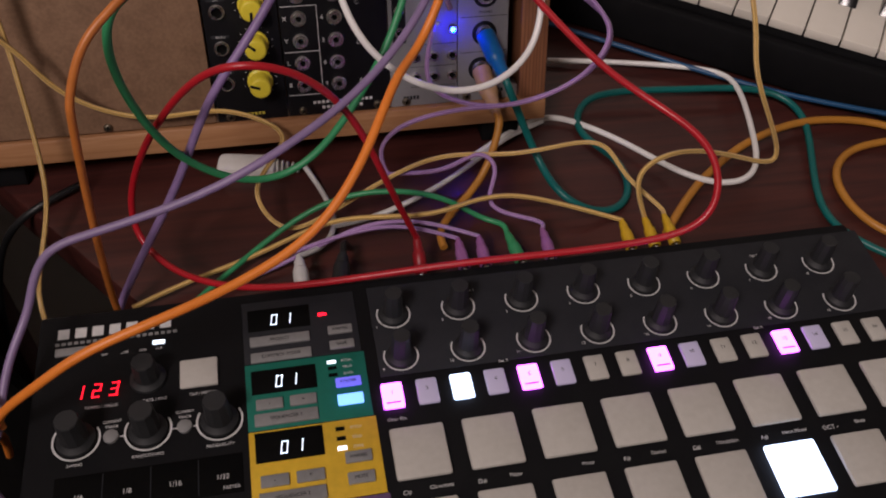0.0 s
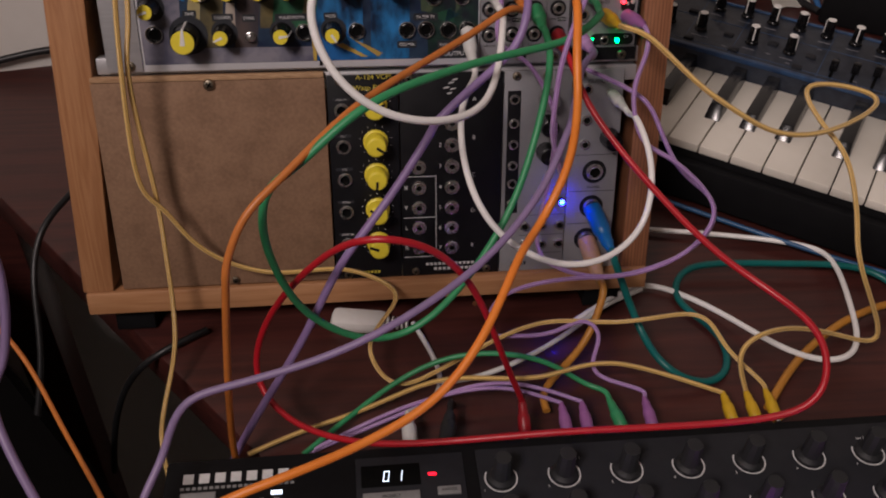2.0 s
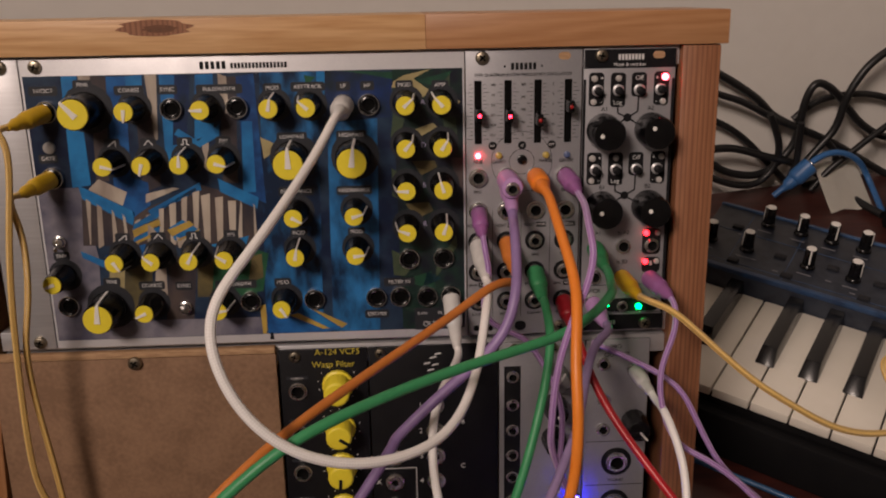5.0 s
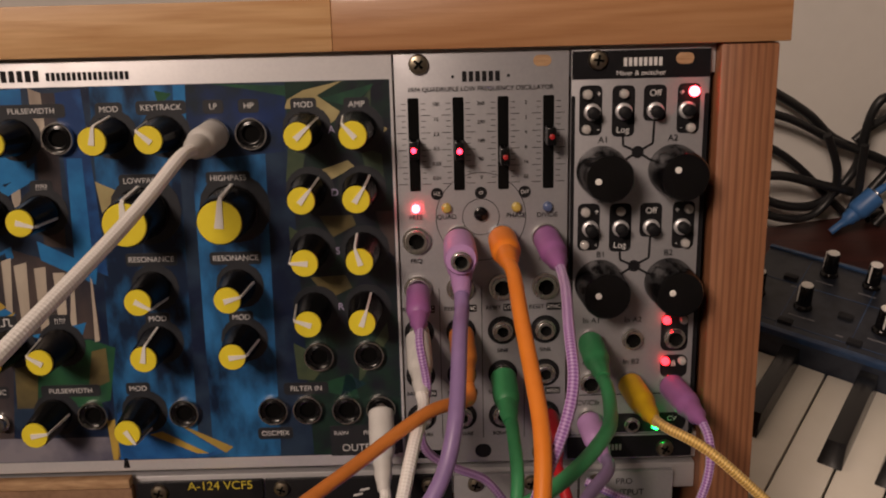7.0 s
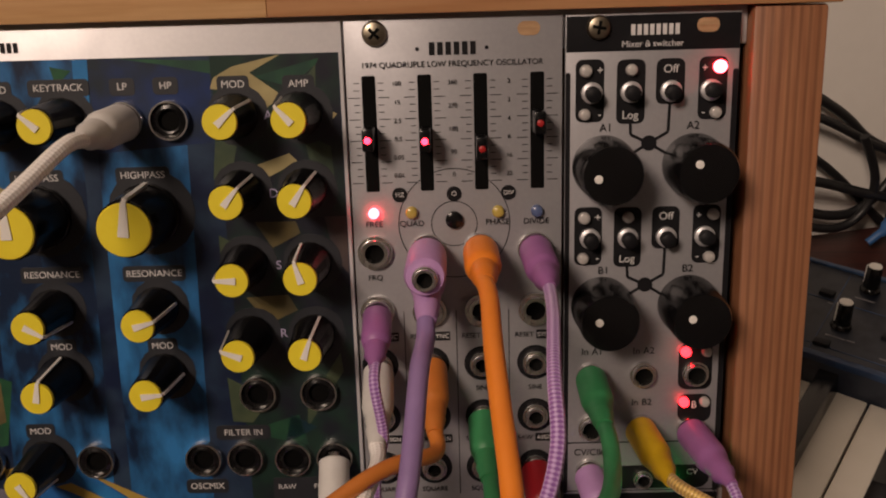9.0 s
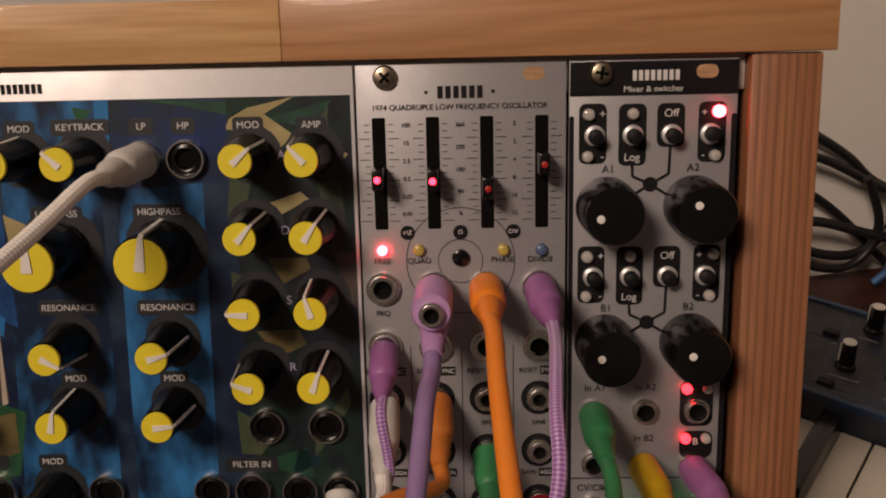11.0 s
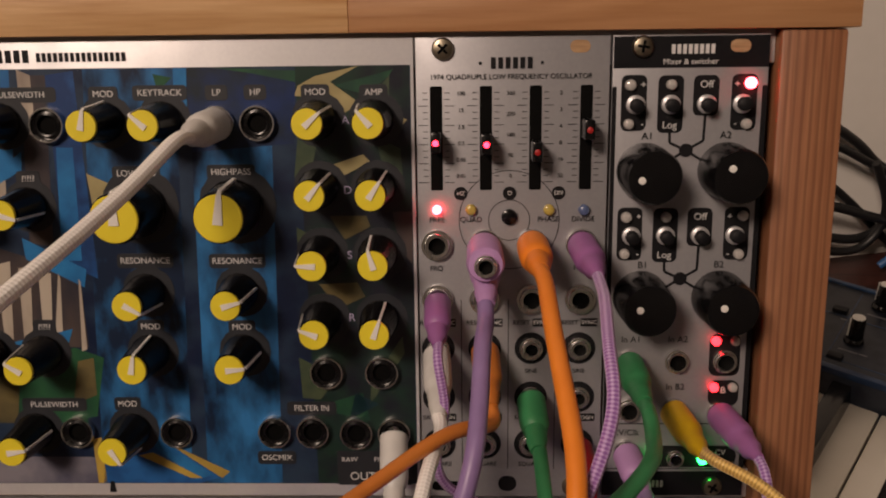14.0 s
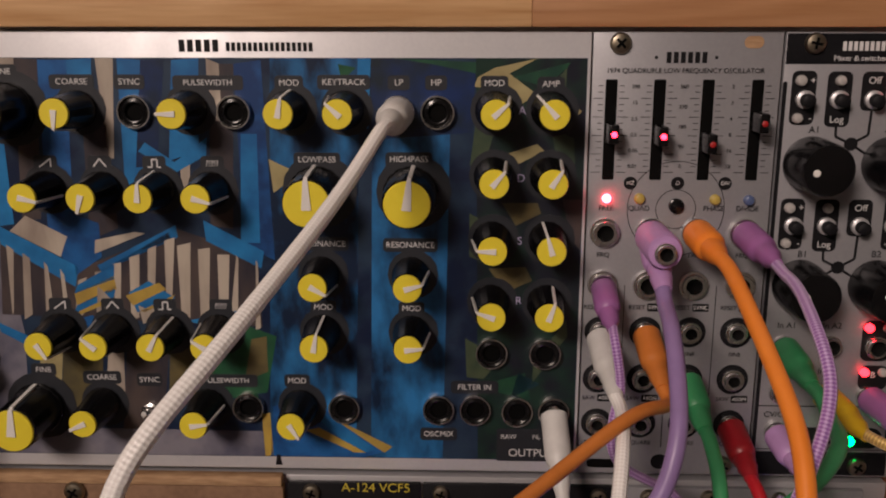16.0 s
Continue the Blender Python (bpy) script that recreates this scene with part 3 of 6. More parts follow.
    art(t, [(-128, 205), (-117.5, 210), (-118.5, 208.5), (-127, 204.5)], GOLDP, -0.14)
    art(t, [(-128.5, 206.5), (-120.5, 203.5), (-127.5, 201)], CREAM, -0.14)
    art(t, [(-114.5, 202), (-96.5, 206), (-99.5, 198), (-108.5, 200.5)], BLUE2, -0.13)
    art(t, [(-170.5, 201), (-159, 195.5), (-161, 193), (-170, 198)], BLUE2, -0.13)
    art(t, [(-160.5, 198.5), (-142.5, 203.5), (-130, 198), (-143.5, 195)], BLUE, -0.13)
    art(t, [(-158, 196.5), (-151.5, 197.5), (-156.5, 159.5), (-164.5, 159.5)], TAN, -0.06)
    art(t, [(-151.5, 197.5), (-139.5, 198.5), (-142.5, 168.5), (-155, 167.5)], OLIVE, -0.06)
    art(t, [(-138.5, 193), (-134, 193), (-135, 171.5), (-141.5, 171.5)], CREAM, -0.06)
    art(t, [(-132.5, 197.5), (-120, 196.5), (-124.5, 163.5), (-136.5, 164.5)], UMBER, -0.06)
    art(t, [(-120, 196.5), (-112.5, 196.5), (-115, 178), (-121.5, 178)], OLIVE, -0.06)
    art(t, [(-112.5, 196.5), (-96.5, 200.5), (-88.5, 197.5), (-92, 180), (-115.5, 175.5)], GREEN2, -0.06)
    art(t, [(-96, 196.5), (-91.5, 197.5), (-91.5, 186.5), (-98.5, 183.5)], OLIVE, -0.07)
    art(t, [(-173, 168), (-91.5, 167.5), (-92.5, 159.5), (-175, 159.5)], HAZE, -0.07)
    art(t, [(-94, 173), (-91.5, 173.5), (-91, 159.5), (-93.5, 159.5)], GOLDP, -0.08)
    art(t, [(-90.5, 175.5), (-80, 179), (-57, 161.5), (-63.5, 159.5), (-92, 159.5)], BLUE, -0.08)
    art(t, [(-81, 175), (-78, 176), (-60, 162), (-65, 160.5)], BLUE2, -0.09)
    art(t, [(-73.5, 172.5), (-71.5, 171.5), (-55, 163), (-57.5, 161)], GOLDP, -0.10)
    art(t, [(-81, 168), (-77, 169), (-63, 161), (-66.5, 161)], GOLDP, -0.10)
    art(t, [(-88.5, 249.5), (-80, 245.5), (-87.5, 240)], TAN, -0.08)
    art(t, [(-63, 277), (-59.5, 277), (-60.5, 258), (-64, 258)], BLUE2, -0.08)
    art(t, [(-68.5, 275.5), (-63.5, 274.5), (-67.5, 271)], GREEN2, -0.08)
    art(t, [(-59.5, 277), (-31, 276), (-32, 257), (-59.5, 255)], INDIGO, -0.08)
    art(t, [(-53, 277), (-31, 276), (-31, 273), (-43, 275.5)], GREEN2, -0.09)
    art(t, [(-30.5, 272), (-26, 274.5), (-14.5, 277), (-22, 273), (-14.5, 267.5), (-19, 264.5), (-23.5, 268.5), (-31.5, 269.5)], TAN, -0.07)
    art(t, [(-21, 272), (-5.5, 276), (-6.5, 274.5), (-12.5, 269.5)], GREEN2, -0.08)
    art(t, [(-12.5, 267.5), (-6.5, 274.5), (-7, 263.5), (-9.5, 264.5)], MOSS, -0.08)
    art(t, [(-23, 251), (-14, 254), (-12, 252), (-20, 248)], TAN, -0.08)
    art(t, [(-5, 264.5), (-2, 263), (-4, 261)], TAN, -0.08)
    art(t, [(-30.5, 263.5), (-26, 257), (-28, 249.5), (-32.5, 248)], MOSS, -0.07)
    art(t, [(-10.5, 258.5), (-4, 255.5), (-3.5, 248.5), (-8.5, 249.5)], MOSS, -0.07)
    art(t, [(-23.5, 237.5), (-13.5, 237.5), (-12.5, 234.5), (-19.5, 231)], OLIVE, -0.07)
    art(t, [(-32.5, 234.5), (-23.5, 229), (-28.5, 220.5), (-32.5, 222)], MOSS, -0.07)
    art(t, [(-6.5, 238.5), (-1.2, 238.5), (-1.2, 224), (-4.5, 228)], UMBER, -0.07)
    art(t, [(-27, 218.5), (-16.5, 219), (-14.5, 215), (-22, 211.5)], OLIVE, -0.07)
    art(t, [(-33.5, 197.5), (-23, 191.5), (-28, 185), (-33, 185.5)], MOSS, -0.07)
    art(t, [(-13.5, 190), (-4.5, 203.5), (-4, 198.5), (-14, 183.5)], MOSS, -0.08)
    art(t, [(-24, 184.5), (-16, 187), (-14, 178.5), (-24.5, 181)], GREEN2, -0.08)
    art(t, [(-18, 187), (-11.5, 183.5), (-20, 179)], TEALD, -0.08)
    # knobs: x, z, pointer angle
    for x, z, a in ((-140.8, 263.2, 185), (-110, 263.2, -90), (-82.2, 263.2, 10), (-66.8, 263.2, -48), (-25.9, 263.2, 48), (-10.8, 263.2, -42),
                    (-151.8, 240.8, 105), (-136, 240.8, 195), (-120.6, 240.8, 4), (-105.2, 240.8, 106), (-26.1, 245.2, 40), (-10.7, 245.2, 34),
                    (-26.3, 227.1, -88), (-10.6, 227.1, -16), (-74.8, 216.6, 120), (-49.1, 216.6, 74), (-26.4, 208.7, -70), (-10.7, 208.7, 20),
                    (-75, 199.2, 10), (-49.1, 199.2, 84), (-151.8, 199, 148), (-136.4, 199, -50), (-120.4, 199, 28), (-105.3, 199, -58),
                    (-141.5, 175.9, 245), (-109.9, 175.9, 82), (-82.3, 175.9, 148), (-178.9, 190.2, 250)):
        # Dark disc set off to the right: printed surround and painted knob shadow together.
        plate(t, x + 0.6, z, 14.4, 14.4, PLATE, -0.155, 7.1)
        knob(t, x, z, a)
    for x, z, a in ((-160.5, 262.8, -42), (-161, 174.5, 4), (-75.3, 240, 0), (-48.9, 240, 6)):
        # Wider disc for the big knobs, again surround and painted shadow in one.
        plate(t, x + 0.8, z + 0.5, 21, 21, PLATE, -0.155, 10)
        knob(t, x, z, a, 6.2, 7.6, 17)
    for x, z in ((-124.9, 262.5), (-97.3, 262.5), (-41.4, 262.5), (-52.2, 262.5), (-25.8, 193.3), (-10.4, 193.3), (-97.6, 175.6), (-69.1, 175.6),
                 (-41.2, 175.6), (-30.4, 175.6), (-18.1, 175.2), (-7.4, 175.2), (-177, 262.2), (-178, 234), (-178.3, 176)):
        socket(t, x, z)
    toggle(t, -127, 173.5, -16)
    toggle(t, -178.9, 205.5, 18)
    led(t, -177.9, 247.1, LEDOFF, 2.6)
    for words, x, z, w in (("1V/OCT", -177.5, 271, 12), ("FINE", -161, 273.3, 8), ("COARSE", -142, 270.6, 12.5), ("SYNC", -126, 270.6, 8.5), ("PULSEWIDTH", -104.3, 270.4, 19.5),
                           ("MOD", -82, 270.4, 7.8), ("KEYTRACK", -67, 270.6, 14.5), ("LP", -52, 270.5, 6), ("HP", -41.8, 270.5, 6), ("MOD", -26, 270.4, 7.5), ("AMP", -10.7, 270.2, 7.5),
                           ("LOWPASS", -75, 249.4, 13), ("HIGHPASS", -49.4, 249.6, 13), ("RESONANCE", -74.5, 225.4, 15.5), ("RESONANCE", -49.2, 225.2, 15.5), ("MOD", -74.5, 206.6, 7.5), ("MOD", -49, 206.4, 7.5),
                           ("GATE", -179, 242.4, 8), ("ENV", -179, 199, 7), ("FINE", -158.6, 186.4, 7.5), ("COARSE", -141.2, 184.2, 11.5), ("SYNC", -127, 183.6, 7.5), ("PULSEWIDTH", -104, 183.6, 18.5), ("MOD", -83, 183.8, 7.5),
                           ("FILTER IN", -30.6, 182.4, 14), ("OSCMIX", -41.2, 167.4, 11)):
        tag(t, words, x, z, w, 2.0 if len(words) < 10 else 1.9)
    for z in (248.2, 206.6):
        for k, x in enumerate((-151.6, -136.2, -120.8, -104.4)):
            plate(t, x, z, 6.6, 4.2, PLATE)
            bm = bmesh.new()
            shapes = (((-1.8, -1.2), (1.5, 1.2), (1.5, -1.2)), ((-1.8, -1), (0, 1.2), (1.8, -1)), ((-1.8, -1.1), (-0.6, -1.1), (-0.6, 1.1), (0.9, 1.1), (0.9, -1.1), (1.9, -1.1)))[min(k, 2)]
            for (a, b), (c, d) in zip(shapes, shapes[1:]):
                dx, dz = (d - b), (c - a)
                s = 0.22 / math.hypot(dx, dz)
                polygon(bm, [(x + a + dx * s, z + b - dz * s), (x + c + dx * s, z + d - dz * s), (x + c - dx * s, z + d + dz * s), (x + a - dx * s, z + b + dz * s)], -0.22)
            if k < 3:
                part("wave_symbol", bm, INKW, t, smooth=0)
            else:
                bm.free()
                text("?!?!?", x, z, 2.0, INKW, t)
    plate(t, -13.2, 164.2, 21.5, 10.5, PLATE, r=0.6)
    text("OUTPUT", -13.6, 161.6, 2.9, INKW, t)
    text("RAW", -20.4, 166.8, 1.7, INKW, t)
    text("FIL", -12.2, 166.8, 1.7, INKW, t)
    for w, z in (("A", 263), ("D", 244.4), ("S", 226.6), ("R", 209)):
        text(w, -18.3, z, 2.6, INKP, t)
    wordmark(5, -112, -100.5, 280.3, 3.2, INKK, t)
    wordmark(16, -99, -75, 280, 2.3, INKK, t)
    screw(t, -179.5, 281, 2.8)
    for x, z in ((-8, 281),):
        bm = bmesh.new()
        lathe(bm, [(1.9, 0), (1.9, -0.12), (1.55, -0.12)], 20, close=False)
        lathe(bm, [(1.55, -0.1), (0.01, -0.11)], 20, close=False)
        part("mounting_hole", bm, KNOT, t)
    bm = bmesh.new()
    polygon(bm, [(-90.5, 156.6), (-88.5, 156.6), (-89, 160), (-90, 160)], -0.15)
    part("printed_pin", bm, INKK, t, smooth=0)


oscillator_module()


def lfo_module():
    t = tilted(thing("synth_module", "pale aluminium low frequency oscillator module with four slide controls", "synthesizer module", "modules in the rack"))
    panel(t, 0.2, 50.8, *ROW1, BATP)
    for i, x in enumerate((5.6, 18.6, 31.6, 44.8)):
        bm = bmesh.new()
        polygon(bm, rounded(x - 1.6, x + 1.6, 244.2, 271.5, 0.4), -0.1)
        track = part("slide_track", bm, HOLE, t, "black slide slot", 0)
        z = (257.5, 257, 255, 260.5)[i]
        bm = bmesh.new()
        box(bm, x - 1.3, x + 1.3, -8.5, -0.2, z - 2.6, z + 2.6, 0.4)
        cap = part("slider_cap", bm, KNOB, t, "black slider cap with a red light")
        bm = bmesh.new()
        lathe(bm, [(0.8, -8.4), (0.8, -8.7), (0.5, -8.9)], 14, cx=x, cz=z)
        part("light", bm, (RED_SLIDE, RED_SLIDE, RED_DIM, RED_DIM)[i], cap)
        for k in range(15):
            w = 2.6 if k % 3 == 0 else 1.3
            def tick():
                bm = bmesh.new()
                box(bm, -w / 2, w / 2, -0.08, 0, -0.09, 0.09)
                return finish("scale_mark", bm, INKK, 0)
            for side in (-1, 1):
                place("scale_mark", shared(("tick", w), tick), t, x + side * (2.2 + w / 2), 0, 246.3 + k * 1.68)
    for x, words in ((12.1, "100 15 2.5 0.5 0.05 0.01"), (25.1, "360 270 180 90 0"), (38.2, "2 3 4 8 16 32")):
        words = words.split()
        for k, w in enumerate(words):
            text(w, x, 269.6 - k * 21.6 / (len(words) - 1), 1.25, INKK, t)
    wordmark(6, 19.6, 31, 277.3, 2.9, INKK, t)
    text("1974 QUADRUPLE LOW FREQUENCY OSCILLATOR", 25.1, 273.8, 1.55, INKK, t)
    for x in (17.2, 33.2):
        bm = bmesh.new()
        lathe(bm, [(0.45, -0.12), (0.01, -0.13)], 10, close=False, cx=x, cz=277.3)
        part("printed_dot", bm, INKK, t, smooth=0)
    for x, w in ((11.9, "HZ"), (24.9, "O"), (37.9, "DIV")):
        plate(t, x, 243.3, 3.6, 3.6, INKK, r=1.8)
        text(w, x, 243.3, 1.3, INKW, t)
    led(t, 5.5, 239, RED_ON, 1.25, label="lit red light")
    led(t, 14.6, 239, LEDY, 1.5)
    led(t, 35.4, 238.8, LEDY, 1.5)
    led(t, 44.7, 238.7, LEDB, 1.5)
    for x, w in ((5.5, "FREE"), (14.6, "QUAD"), (35.2, "PHASE"), (44.5, "DIVIDE")):
        text(w, x, 236.2, 1.7, INKK, t)
    bm = bmesh.new()
    lathe(bm, [(2.1, 0), (2.1, -1.0), (1.6, -1.3)], 20, cx=24.8, cz=237)
    part("push_button", bm, KNOB, t)
    for r in (5.6, 13.5):
        bm = bmesh.new()
        lathe(bm, [(r, -0.03), (r, -0.09), (r - 0.2, -0.09), (r - 0.2, -0.03)], 48, close=False, cx=24.8, cz=236)
        part("printed_ring", bm, INKK, t)
    cols = (5.4, 18.2, 31, 44.2)
    for x in cols:
        for z in (229.3, 214.1, 200, 185.7, 171.6):
            jack(t, x, z, *((4.3, 0.0, False, 0.55) if z > 205 else (3.3, 0.0, True, 0.52)))
    for x in cols:
        text("FRQ", x - 0.2, 222.8, 1.6, INKK, t)
        text("RESET", x - 2.7, 207.4, 1.5, INKK, t)
        plate(t, x + 2.6, 207.4, 4.6, 2.3, INKK, r=0.3)
        text("SYNC", x + 2.6, 207.4, 1.4, INKW, t)
        text("SINE", x, 193.4, 1.5, INKK, t)
        text("SAW", x - 2.6, 179.6, 1.5, INKK, t)
        plate(t, x + 2.4, 179.6, 4.8, 2.2, INKK, r=0.3)
        text("ASGN", x + 2.4, 179.6, 1.3, INKW, t)
        text("SQUARE", x, 165.5, 1.5, INKK, t)
    for x in (11.8, 24.7, 37.7):
        bm = bmesh.new()
        box(bm, x - 0.1, x + 0.1, -0.08, 0, 164, 214)
        part("printed_line", bm, INKK, t, smooth=0)
    plate(t, 24.6, 159.4, 5.2, 4.6, INKK, r=2.2)
    screw(t, 7.5, 281, 2.9, turn=45)
    slot_hole(t, 42.9, 281.3)
    screw(t, 43, 158.6, 2.9, turn=15)
    bm = bmesh.new()
    polygon(bm, rounded(3, 12, 157.2, 160, 1.3), -0.1)
    part("mounting_slot", bm, HOLE, t, smooth=0)


lfo_module()


def mixer_module():
    t = tilted(thing("synth_module", "pale mixer module with black header and round black knobs", "synthesizer module", "modules in the rack"))
    panel(t, 51.2, 91.4, *ROW1, BATP)
    for z0, z1 in ((275.6, 283.6), (155.8, 163.2)):
        bm = bmesh.new()
        polygon(bm, [(51.5, z0), (91.2, z0), (91.2, z1), (51.5, z1)], -0.06)
        part("printed_band", bm, BLACKP, t, smooth=0)
    for x0, x1 in ((51.4, 52.5), (89.9, 91.25)):
        bm = bmesh.new()
        polygon(bm, rounded(x0, x1, 163.4, 271, 0.5), -0.05)
        part("printed_border", bm, INKK, t, smooth=0)
    wordmark(8, 66, 77.5, 280.3, 2.4, INKW, t)
    text("Mixer & switcher", 71.2, 277.1, 1.7, INKW, t)
    screw(t, 58.8, 281, 2.8, turn=10)
    slot_hole(t, 83.8, 281)
    screw(t, 82.6, 158.8, 2.8, turn=30)
    wordmark(6, 62, 69, 159.4, 2.0, INKW, t)
    for n, (zt, zl, zk) in enumerate(((266.3, 271.3, 250), (231.6, 236.6, 215.5))):
        for x, z0, z1 in ((57, zt - 6.8, zt + 7.6), (66.5, zt - 7.4, zt + 7.4), (75.6, zt - 3, zt + 7.4), (85.4, zt - 6.8, zt + 7.6)):
            bm = bmesh.new()
            polygon(bm, rounded(x - 3.3, x + 3.3, z0, z1, 1.6), -0.08)
            part("printed_plate", bm, INKK, t, smooth=0)
        for x in (57.4, 66.5, 75.7, 84.9):
            toggle(t, x, zt, 3 if x < 80 else -3, 0.85)
        led(t, 56, zl, LEDOFF, 1.5, -0.1)
        for x, z in ((55.8, zl - 10), (66.5, zl), (86.8, zl + 0.3), (86.2, zl - 10.2)):
            lit = n == 0 and x > 80 and z > zl
            led(t, x, z, RED_ON if lit else LEDOFF, 1.5 if lit else 1.4, -0.1, "lit red light" if lit else "")
        for w, x, z, m in (("+", 59.3, zl, INKW), ("-", 59.3, zl - 10, INKW), ("+", 83.4, zl, INKW), ("-", 83.4, zl - 10, INKW), ("Log", 66.4, zl - 10.4, INKW), ("Off", 75.6, zl, INKW),
                           ("AB"[n] + "1", 60.8, zl - 13.2, INKK), ("AB"[n] + "2", 81.2, zl - 13.1, INKK)):
            text(w, x, z, 2.2, m, t)
        bm = bmesh.new()
        for (a, b), (c, d) in (((66.5, zt - 6.5), (66.7, zt - 10)), ((66.7, zt - 10), (71, zt - 12)), ((75.6, zt - 3), (75.4, zt - 9.5)), ((75.4, zt - 9.5), (71, zt - 12)), ((71, zt - 12), (63, zt - 17)), ((71, zt - 12), (79, zt - 17))):
            L = math.hypot(c - a, d - b)
            ux, uz = (d - b) / L * 0.35, -(c - a) / L * 0.35
            polygon(bm, [(a + ux, b + uz), (c + ux, d + uz), (c - ux, d - uz), (a - ux, b - uz)], -0.07)
        part("printed_frame", bm, INKK, t, smooth=0)
        plate(t, 71, zt - 12, 3.6, 3.6, INKK, r=1.8)
        for x in (60.4, 81.6):
            def body():
                bm = bmesh.new()
                lathe(bm, [(7.5, -0.6), (7.5, -3), (7.3, -4), (7.0, -13.4), (6.6, -14.4), (5.4, -14.6)], 36)
                return finish("knob", bm, KNOB, 40)
            def dot():
                bm = bmesh.new()
                lathe(bm, [(0.95, -14.55), (0.95, -14.85), (0.6, -14.95)], 14)
                return finish("pointer_dot", bm, WHITE)
            k = place("knob", shared("mixknob", body), t, x, 0, zk - 1, label="glossy black round knob")
            dx, dz = ((-3.3, -0.6) if x < 70 else (-2.3, 2.2)) if n == 0 else ((-2.6, 0.4) if x < 70 else (-2.4, 0.8))
            place("pointer_dot", shared("mixdot", dot), k, dx, 0, dz)
    for x, z in ((57.9, 196), (71.1, 196.2), (58.3, 181.9), (71, 181.9), (83.4, 181), (57.9, 169.5)):
        jack(t, x, z, 3.4, open_=0.66)
    for x, z0, z1 in ((84.2, 191.8, 204), (84.4, 183, 190.5)):
        bm = bmesh.new()
        polygon(bm, rounded(x - 4.2, x + 4.2, z0, z1, 2.2), -0.08)
        part("printed_plate", bm, INKK, t, smooth=0)
    jack(t, 84.2, 196.2, 3.4, open_=0.66)
    for x, z in ((81.6, 202), (86.8, 202), (81.6, 188.6), (86.8, 188.6)):
        led(t, x, z, RED_LOW if x < 84 else LEDOFF, 1.3, -0.1)
    text("B", 84.2, 187.6, 2.2, INKW, t)
    for w, x, z in (("In A1", 58.4, 202.4), ("In A2", 71.2, 202.4), ("In B1", 58.4, 188.6), ("In B2", 71, 188.6), ("CV/Clk", 57.8, 175)):
        text(w, x, z, 2.1, INKK, t)
    bm = bmesh.new()
    box(bm, 52, 90.8, -0.08, 0, 177.5, 177.8)
    box(bm, 52, 90.8, -0.08, 0, 163.9, 164.1)
    part("printed_line", bm, INKK, t, smooth=0)
    bm = bmesh.new()
    polygon(bm, rounded(64, 89, 164.5, 171, 3), -0.07)
    part("printed_plate", bm, INKK, t, smooth=0)
    jack(t, 71.8, 167.4, 2.6)
    led(t, 79.5, 167, GREEN_ON, 1.4, -0.1, "lit green light")
    text("CV", 84.5, 169, 1.9, INKW, t)
    led(t, 65, 168, GREEN_ON, 0.5, -0.1)


mixer_module()


def filter_module():
    t = tilted(thing("synth_module", "black filter module with big yellow knobs in one column", "synthesizer module", "modules in the rack"))
    panel(t, -87.4, -46.6, *ROW2, BLACKP)
    screw(t, -80, 147.7, 2.8), screw(t, -80, 25.4, 2.8)
    for i, z in enumerate((130.4, 108.5, 88, 67.2, 46)):
        jack(t, -79.4, z, 4.5, open_=0.66)
        bm = bmesh.new()
        polygon(bm, rounded(-84.5, -74.5, z + 5.6, z + 7.4, 0.8), -0.06)
        part("label_or_shade_plate", bm, PLATE, t, smooth=0)
        text(("Audio In", "CV1", "CV2", "BP Out", "LP/HP Out")[i], -79.4, z + 6.4, 1.4, INKW, t)
    def big():
        bm = bmesh.new()
        lathe(bm, [(7.4, -0.8), (7.4, -2.6), (6.4, -3.2), (6.0, -12.4), (5.4, -13), (4.6, -13.1)], 48, 18, 0.05)
        return finish("knob", bm, YELLOW, 45)
    def line():
        bm = bmesh.new()
        polygon(bm, [(-0.75, 0.4), (0.75, 0.4), (0.75, 6.1), (-0.75, 6.1)], -13.5, -13.0)
        return finish("pointer", bm, INKK, 0)
    for z, a in ((133.5, 60), (111.5, 125), (91, 185), (69, -50), (46.6, -70)):
        k = place("knob", shared("filterknob", big), t, -60.6, 0, z, (0, a, 0), "yellow fluted knob")
        place("pointer", shared("filterline", line), k, label="black pointer line")
        bm = bmesh.new()
        for q in range(11):
            an = radians(-135 + 27 * q)
            cx, cz = -60.6 + 9.3 * math.sin(an), z + 9.3 * math.cos(an)
            box(bm, cx - 0.25, cx + 0.25, -0.1, 0, cz - 0.25, cz + 0.25)
        part("printed_dial", bm, INKW, t, smooth=0)
    text("A-124 VCF5", -60.3, 149.4, 3.5, INKY, t)
    text("Wasp Filter", -62.4, 143.2, 3.5, INKY, t)
    wordmark(7, -75, -60, 26.2, 1.7, INKY, t)


filter_module()


